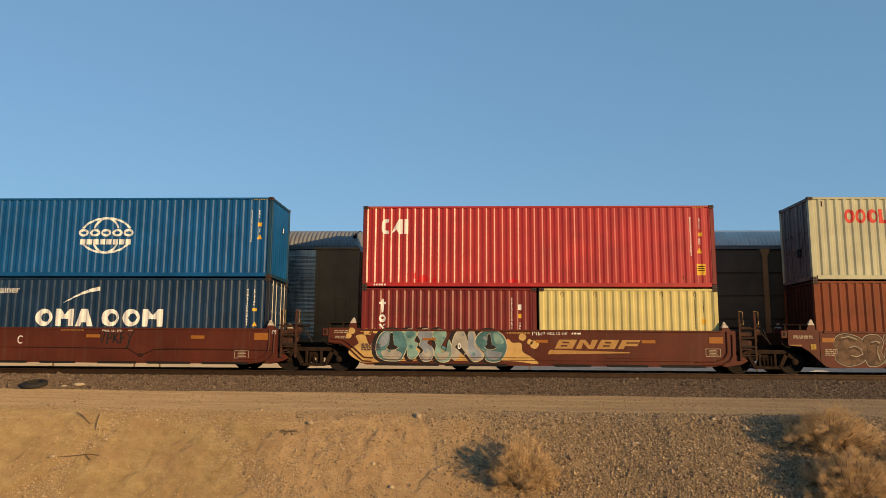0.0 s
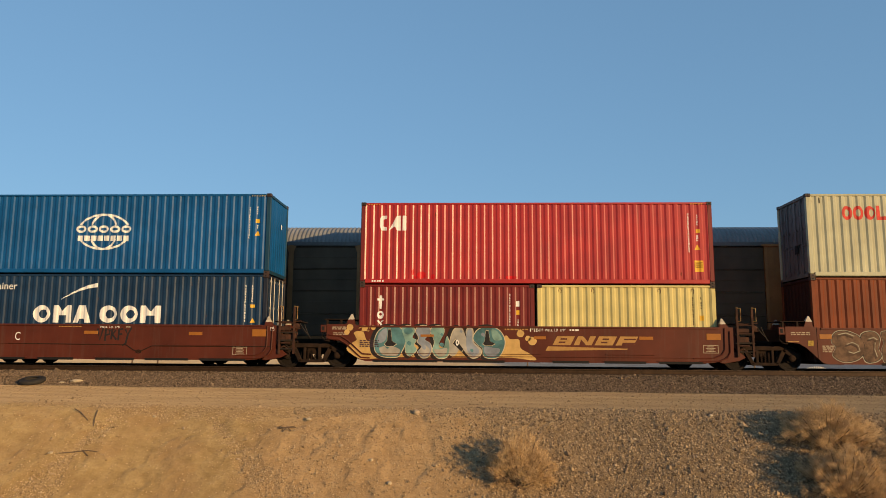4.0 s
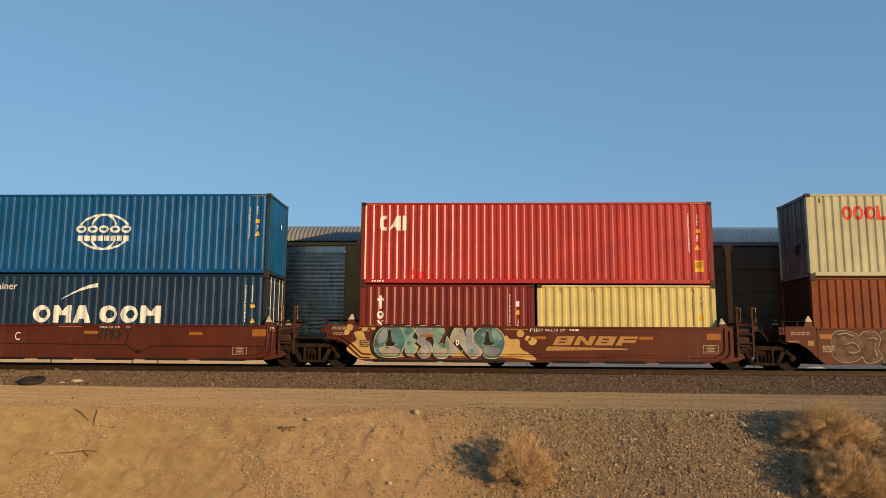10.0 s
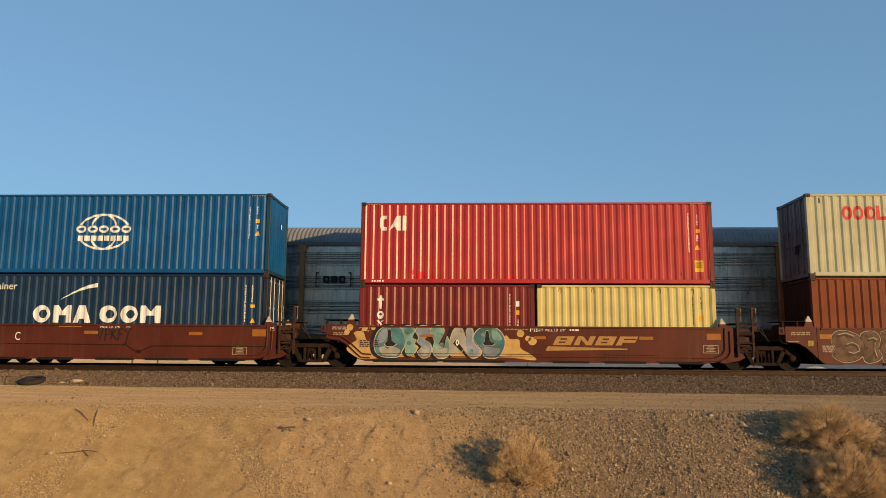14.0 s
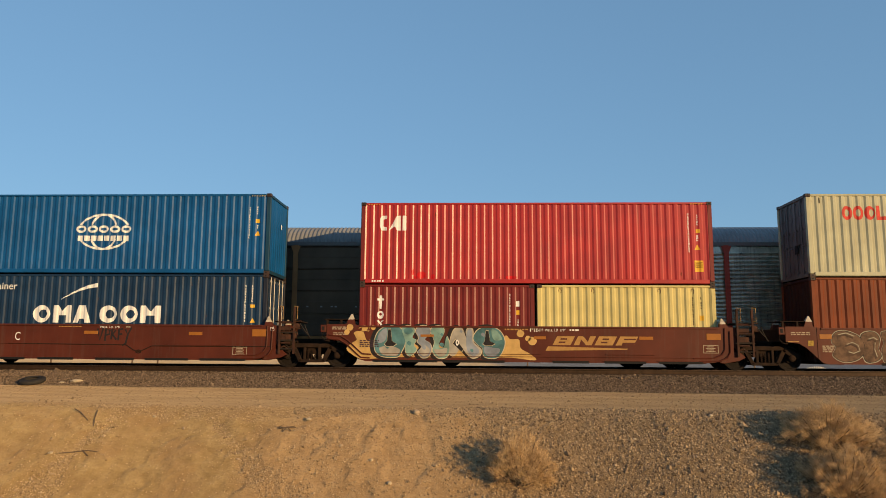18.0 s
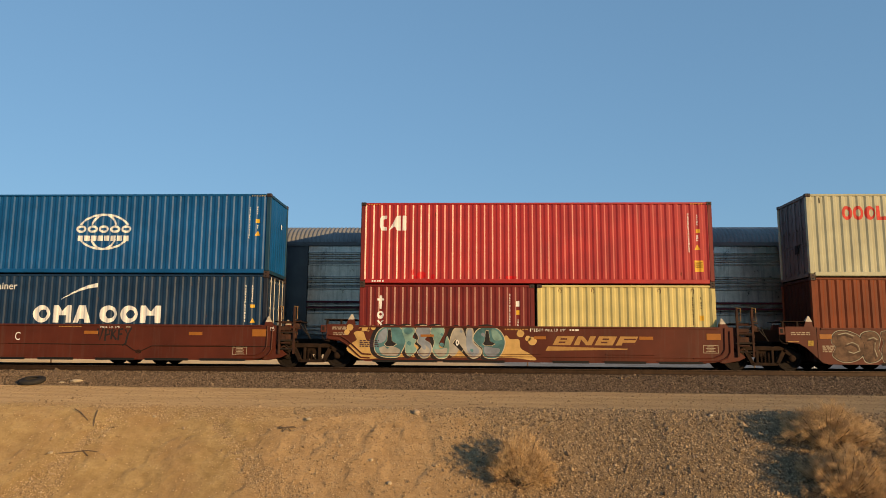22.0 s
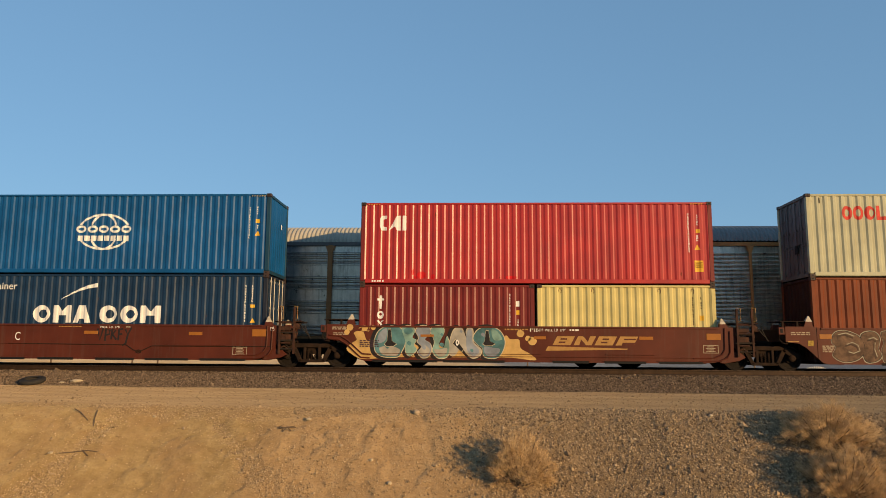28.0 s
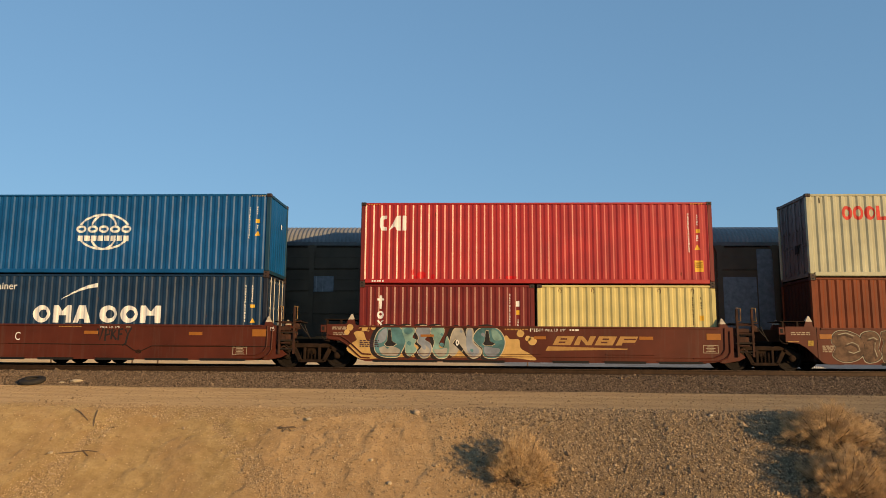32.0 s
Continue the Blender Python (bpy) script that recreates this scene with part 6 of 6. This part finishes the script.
flat_sign(train[18], [blob([(c - 0.5, 3.38), (c - 0.3, 3.56), (c, 3.5), (c - 0.1, 3.36)]), blob([(c + 0.25, 3.36), (c + 0.45, 3.58), (c + 0.9, 3.5), (c + 0.8, 3.36)])], ROSE, "graffiti_patch")
flat_sign(train[18], [blob([(c - 1.6, 1.3), (c - 1.4, 2.2), (c - 0.8, 2.35), (c - 0.3, 1.9), (c + 0.4, 2.3), (c + 1.2, 2.0), (c + 1.4, 1.3)])], INK, "graffiti_patch")
c = seen_at(6, 9.4, -2.0)
flat_sign(train[6], [blob([(c - 2.6 + i * 1.25, 1.3), (c - 2.55 + i * 1.25, 2.1), (c - 2.0 + i * 1.25, 2.3), (c - 1.5 + i * 1.25, 2.05), (c - 1.45 + i * 1.25, 1.3)]) for i in range(5)], INK, "graffiti_patch")
c = seen_at(19, 30.2, -2.7)
scrawl(train[19], [[(c - 0.4, 3.9), (c - 0.1, 4.2), (c + 0.05, 3.85), (c + 0.3, 4.25), (c + 0.45, 3.9)], [(c - 0.35, 3.7), (c + 0.1, 3.8), (c + 0.4, 3.65)]], INK, -SIDE - 0.12, 0.02)
c = seen_at(18, 29.7, -1.2)
scrawl(train[18], [[(c + 0.3, 2.45), (c, 2.5), (c + 0.05, 2.2), (c + 0.28, 2.15), (c + 0.2, 1.9), (c, 1.95)], [(c + 0.4, 2.3), (c + 0.45, 2.0), (c + 0.6, 2.3), (c + 0.55, 1.8)]], INK, -SIDE - 0.12, 0.03)

# ---- desert shrubs on the bank ----


def build_shrub(x, y, rx, rz, plumes, fine, label, seed, ry=None, lean=(0.0, 0.0)):
    """A dry brush: stems fan out from the base, each ends in a plume of fine twigs."""
    rnd = random.Random(seed)
    root = thing("dry_shrub", (x, y, ground_z(x, y) - 0.04), label, "shrub", "dry shrubs on the bank")
    size = Vector((rx, ry or rx, rz))
    bm = bmesh.new()
    verts, faces = [], []

    def twig(p, way, ln, w):
        s = way.cross(Vector((rnd.gauss(0, 1), rnd.gauss(0, 1), rnd.gauss(0, 1)))).normalized()
        u = way.cross(s)
        q = p + way * ln * 0.5 + s * rnd.gauss(0, 0.012)
        e = p + way * ln + u * rnd.gauss(0, 0.022)
        n = len(verts)
        for c, r in ((p, w), (q, w * 0.8)):
            verts.extend((c + s * r, c - s * r * 0.5 + u * r * 0.87, c - s * r * 0.5 - u * r * 0.87))
        verts.append(e)
        faces.extend(((n, n + 1, n + 4, n + 3), (n + 1, n + 2, n + 5, n + 4), (n + 2, n, n + 3, n + 5), (n + 3, n + 4, n + 6), (n + 4, n + 5, n + 6), (n + 5, n + 3, n + 6)))

    for i in range(plumes):
        a, h = i * 2.39996 + rnd.uniform(-0.3, 0.3), (i + rnd.random()) / plumes
        up = 0.04 + 0.96 * h
        flat = math.sqrt(1 - min(1, up) ** 2)
        d = Vector((math.cos(a) * flat + lean[0], math.sin(a) * flat + lean[1], up * 0.95 + 0.02))
        far = rnd.uniform(0.78, 1.06)
        tip = Vector((d.x * size.x, d.y * size.y, d.z * size.z)) * far
        tip.z = max(tip.z, ground_z(x + tip.x, y + tip.y) - root.location.z + 0.12)
        bend = tip * 0.5 + Vector((0, 0, -0.06 * rz))
        bend.z = max(bend.z, ground_z(x + bend.x, y + bend.y) - root.location.z + 0.05)
        tube(bm, [(rnd.gauss(0, 0.03), rnd.gauss(0, 0.03), -0.05), tuple(bend), tuple(tip * 0.93)], 0.007, 4)
        spread_r = rnd.uniform(0.13, 0.23) * (rx + rz) * 0.5
        axis = (tip - bend).normalized()
        tufts = []
        for k in range(13):
            f = rnd.random() ** 0.55
            off = Vector((rnd.gauss(0, 1), rnd.gauss(0, 1), rnd.gauss(0, 0.8))).normalized() * spread_r * rnd.random() ** 0.6 * (0.4 + 0.6 * math.sin(f * 2.6))
            tufts.append((bend.lerp(tip, -0.35 + 1.32 * f) + off, (axis * 0.8 + off.normalized() * 0.6 + Vector((rnd.gauss(0, 0.25), rnd.gauss(0, 0.25), 0.15))).normalized(), rnd.uniform(0.045, 0.085)))
        for k in range(fine):
            c, lean_way, r = rnd.choice(tufts)
            p = c + Vector((rnd.gauss(0, r), rnd.gauss(0, r), rnd.gauss(0, r))) * 0.55
            way = (lean_way + Vector((rnd.gauss(0, 0.42), rnd.gauss(0, 0.42), rnd.gauss(0, 0.42)))).normalized()
            if p.z + root.location.z < ground_z(x + p.x, y + p.y) - 0.02:
                continue
            twig(p, way, rnd.uniform(0.05, 0.13), rnd.uniform(0.0014, 0.0038))
    part("woody_base", bm, WOOD, root)
    me = bpy.data.meshes.new("crown")
    me.from_pydata([tuple(v) for v in verts], [], faces)
    place("crown", me, TWIG, root)
    return root


build_shrub(5.04, -9.28, 0.84, 1.16, 36, 460, "dry straw-coloured tumbleweed shrub on the stony bank", 3)
build_shrub(12.45, -8.1, 1.12, 1.08, 52, 520, "large dry straw-coloured shrub at the bank top", 5)
build_shrub(12.15, -9.5, 1.05, 1.16, 46, 520, "dry straw-coloured shrub low on the bank", 8)
build_shrub(13.75, -9.3, 0.9, 1.15, 30, 520, "dry straw-coloured shrub low on the bank", 12)

# ---- loose stones ----


def scatter(name, count, pick, size, mat, label, seed, proud=0.25):
    """Many loose stones as one mesh."""
    rnd = random.Random(seed)
    verts, faces = [], []
    for _ in range(count):
        x, y = pick(rnd)
        r = size * rnd.lognormvariate(0, 0.4)
        z = ground_z(x, y) + r * proud
        a = rnd.uniform(0, 3.14)
        ca, sa = math.cos(a), math.sin(a)
        n = len(verts)
        for vx, vy, vz in ((1, 0, 0.1), (0.2, 0.9, 0), (-0.9, 0.3, -0.1), (-0.3, -0.9, 0.1), (0.1, 0.1, 0.75), (0, 0, -0.7)):
            j = 1 + rnd.gauss(0, 0.22)
            vx, vy, vz = vx * r * j, vy * r * 0.8 * j, vz * r * j
            verts.append((x + vx * ca - vy * sa, y + vx * sa + vy * ca, z + vz))
        faces += [(n, n + 1, n + 4), (n + 1, n + 2, n + 4), (n + 2, n + 3, n + 4), (n + 3, n, n + 4), (n + 1, n, n + 5), (n + 2, n + 1, n + 5), (n + 3, n + 2, n + 5), (n, n + 3, n + 5)]
    me = bpy.data.meshes.new(name)
    me.from_pydata(verts, [], faces)
    me.materials.append(mat)
    return tagged(new(name, me), label, "stones", kind="stuff")


scatter("ballast_stones", 62000, lambda r: (r.uniform(-14, 19), -1.0 - 1.95 * r.random() ** 0.8), 0.020, BALLAST, "grey brown crushed ballast beside the rails", 1)
def on_wash(r, x0, x1, y0, y1, least=0.0):
    """A place on the bank, the likelier the stonier the ground is."""
    while True:
        x, y = r.uniform(x0, x1), r.uniform(y0, y1)
        if r.random() < least + (1 - least) * wash(x, y) ** 1.5:
            return x, y


scatter("bank_stones", 48000, lambda r: (4.0 + 10.4 * r.random() ** 0.9 + r.gauss(0, 0.6), r.uniform(-10.4, -6.6)), 0.0215, GRAVEL, "loose stones on the eastern bank", 2, 0.06)
scatter("clay_clods", 34000, lambda r: on_wash(r, -8.5, 4.5, -10.4, -6.9, 0.06), 0.0135, CLOD, "small clods and pebbles on the clay bank", 3, 0.1)
scatter("clay_lumps", 800, lambda r: on_wash(r, -8.5, 5.0, -10.4, -6.9, 0.0), 0.027, CLOD, "crumbled lumps on the clay bank", 5, 0.1)
scatter("road_pebbles", 9000, lambda r: (r.uniform(-13, 17), r.uniform(-7.4, -2.9)), 0.013, GRAVEL, "pebbles on the dust road", 4)


def build_rock(x, y, r, mat, label, seed, flat=0.6):
    rnd = random.Random(seed)
    bm = bmesh.new()
    bmesh.ops.create_icosphere(bm, subdivisions=2, radius=r)
    for v in bm.verts:
        k = 1 + 0.28 * noise.noise(v.co * (2.2 / r) + Vector((seed, 0, 0)))
        v.co = Vector((v.co.x * k * rnd.uniform(0.95, 1.05), v.co.y * k * 0.8, v.co.z * k * flat))
    me = mesh_of("rock", bm)
    me.materials.append(mat)
    ob = new("rock", me)
    ob.location = (x, y, ground_z(x, y) + r * flat * 0.45)
    ob.rotation_euler.z = rnd.uniform(0, 6)
    return tagged(ob, label, "rock")


PALE_ROCK = plain("pale_rock", (0.50, 0.40, 0.26), 0.9)
TAN_ROCK = plain("tan_rock", (0.45, 0.34, 0.22), 0.9)
build_rock(-9.07, -2.6, 0.19, PALE_ROCK, "pale flat stone lying on the ballast edge", 1, 0.36)
build_rock(-9.5, -2.68, 0.11, PALE_ROCK, "pale flat stone lying on the ballast edge", 2, 0.3)
build_rock(2.52, -7.28, 0.085, TAN_ROCK, "pale upright stone on the bank edge", 3, 0.95)
build_rock(-5.98, -9.12, 0.06, PALE_ROCK, "small pale stone on the clay bank", 4)
for i, (x, y, r) in enumerate(((-4.2, -7.6, 0.06), (-3.3, -7.9, 0.05), (-0.2, -7.6, 0.07), (0.8, -8.5, 0.05), (1.6, -8.9, 0.06), (6.6, -9.0, 0.06), (7.9, -8.0, 0.05), (9.2, -8.6, 0.05), (2.1, -9.5, 0.07), (-1.6, -8.8, 0.05), (10.0, -7.2, 0.07))):
    build_rock(x, y, r, TAN_ROCK if i % 2 else PALE_ROCK, "small stone half sunk in the bank", 10 + i)


def build_tyre(x, y):
    root = thing("old_tyre", (x, y, ground_z(x, y) + 0.02), "discarded black car tyre lying on the ballast", "tyre")
    bm = bmesh.new()
    prof = [(0.2, 0.0), (0.31, 0.01), (0.36, 0.05), (0.37, 0.11), (0.36, 0.17), (0.31, 0.21), (0.2, 0.22), (0.19, 0.18), (0.26, 0.15), (0.27, 0.11), (0.26, 0.07), (0.19, 0.04)]
    n = 32
    rings = [[bm.verts.new((r * math.cos(k * 6.2832 / n), r * math.sin(k * 6.2832 / n), z)) for r, z in prof] for k in range(n)]
    for k in range(n):
        u, w = rings[k], rings[(k + 1) % n]
        for i in range(len(prof)):
            bm.faces.new((u[i], w[i], w[(i + 1) % len(prof)], u[(i + 1) % len(prof)]))
    ob = part("casing", bm, RUBBER, root)
    root.rotation_euler = (radians(13), 0, 0)
    root.scale = (1.1, 1.1, 0.72)


build_tyre(-10.45, -2.75)


def build_branch(x, y, pts, label):
    root = thing("dead_branch", (x, y, ground_z(x, y)), label, "branch", "dead branches on the bank")
    for s in pts:
        bm = bmesh.new()
        tube(bm, [(a, b, ground_z(x + a, y + b) - ground_z(x, y) + 0.015 + c) for a, b, c in s], 0.014, 5)
        part("twig", bm, WOOD, root)


build_branch(-6.0, -7.9, [[(-0.25, 0.2, 0.05), (0, 0.05, 0.04), (0.28, -0.12, 0.0)], [(0.35, 0.2, 0.02), (0.42, -0.05, 0.02), (0.5, -0.25, 0.0)]], "thin dead branch lying on the clay bank")
build_branch(-5.2, -8.95, [[(-0.9, -0.2, 0.0), (-0.4, -0.05, 0.03), (0.0, 0.0, 0.03), (0.25, 0.02, 0.0)], [(-0.1, 0.0, 0.02), (0.1, -0.12, 0.02)]], "thin dead branch lying on the clay bank")
build_branch(-0.7, -7.9, [[(-0.2, 0.05, 0.02), (0.0, 0.0, 0.05), (0.25, 0.03, 0.03)], [(-0.05, -0.12, 0.02), (0.02, 0.02, 0.06), (0.15, -0.1, 0.02)], [(-0.15, -0.05, 0.04), (0.2, 0.08, 0.05)]], "broken dark twigs lying on the clay bank")


# ---- what moves ----
def motions():
    for k, car in enumerate(train):
        walk(car, [(t, pose(car_x(k, t), FAR_Y, 0)) for t in [i * 1.0 for i in range(33)]])


motions()
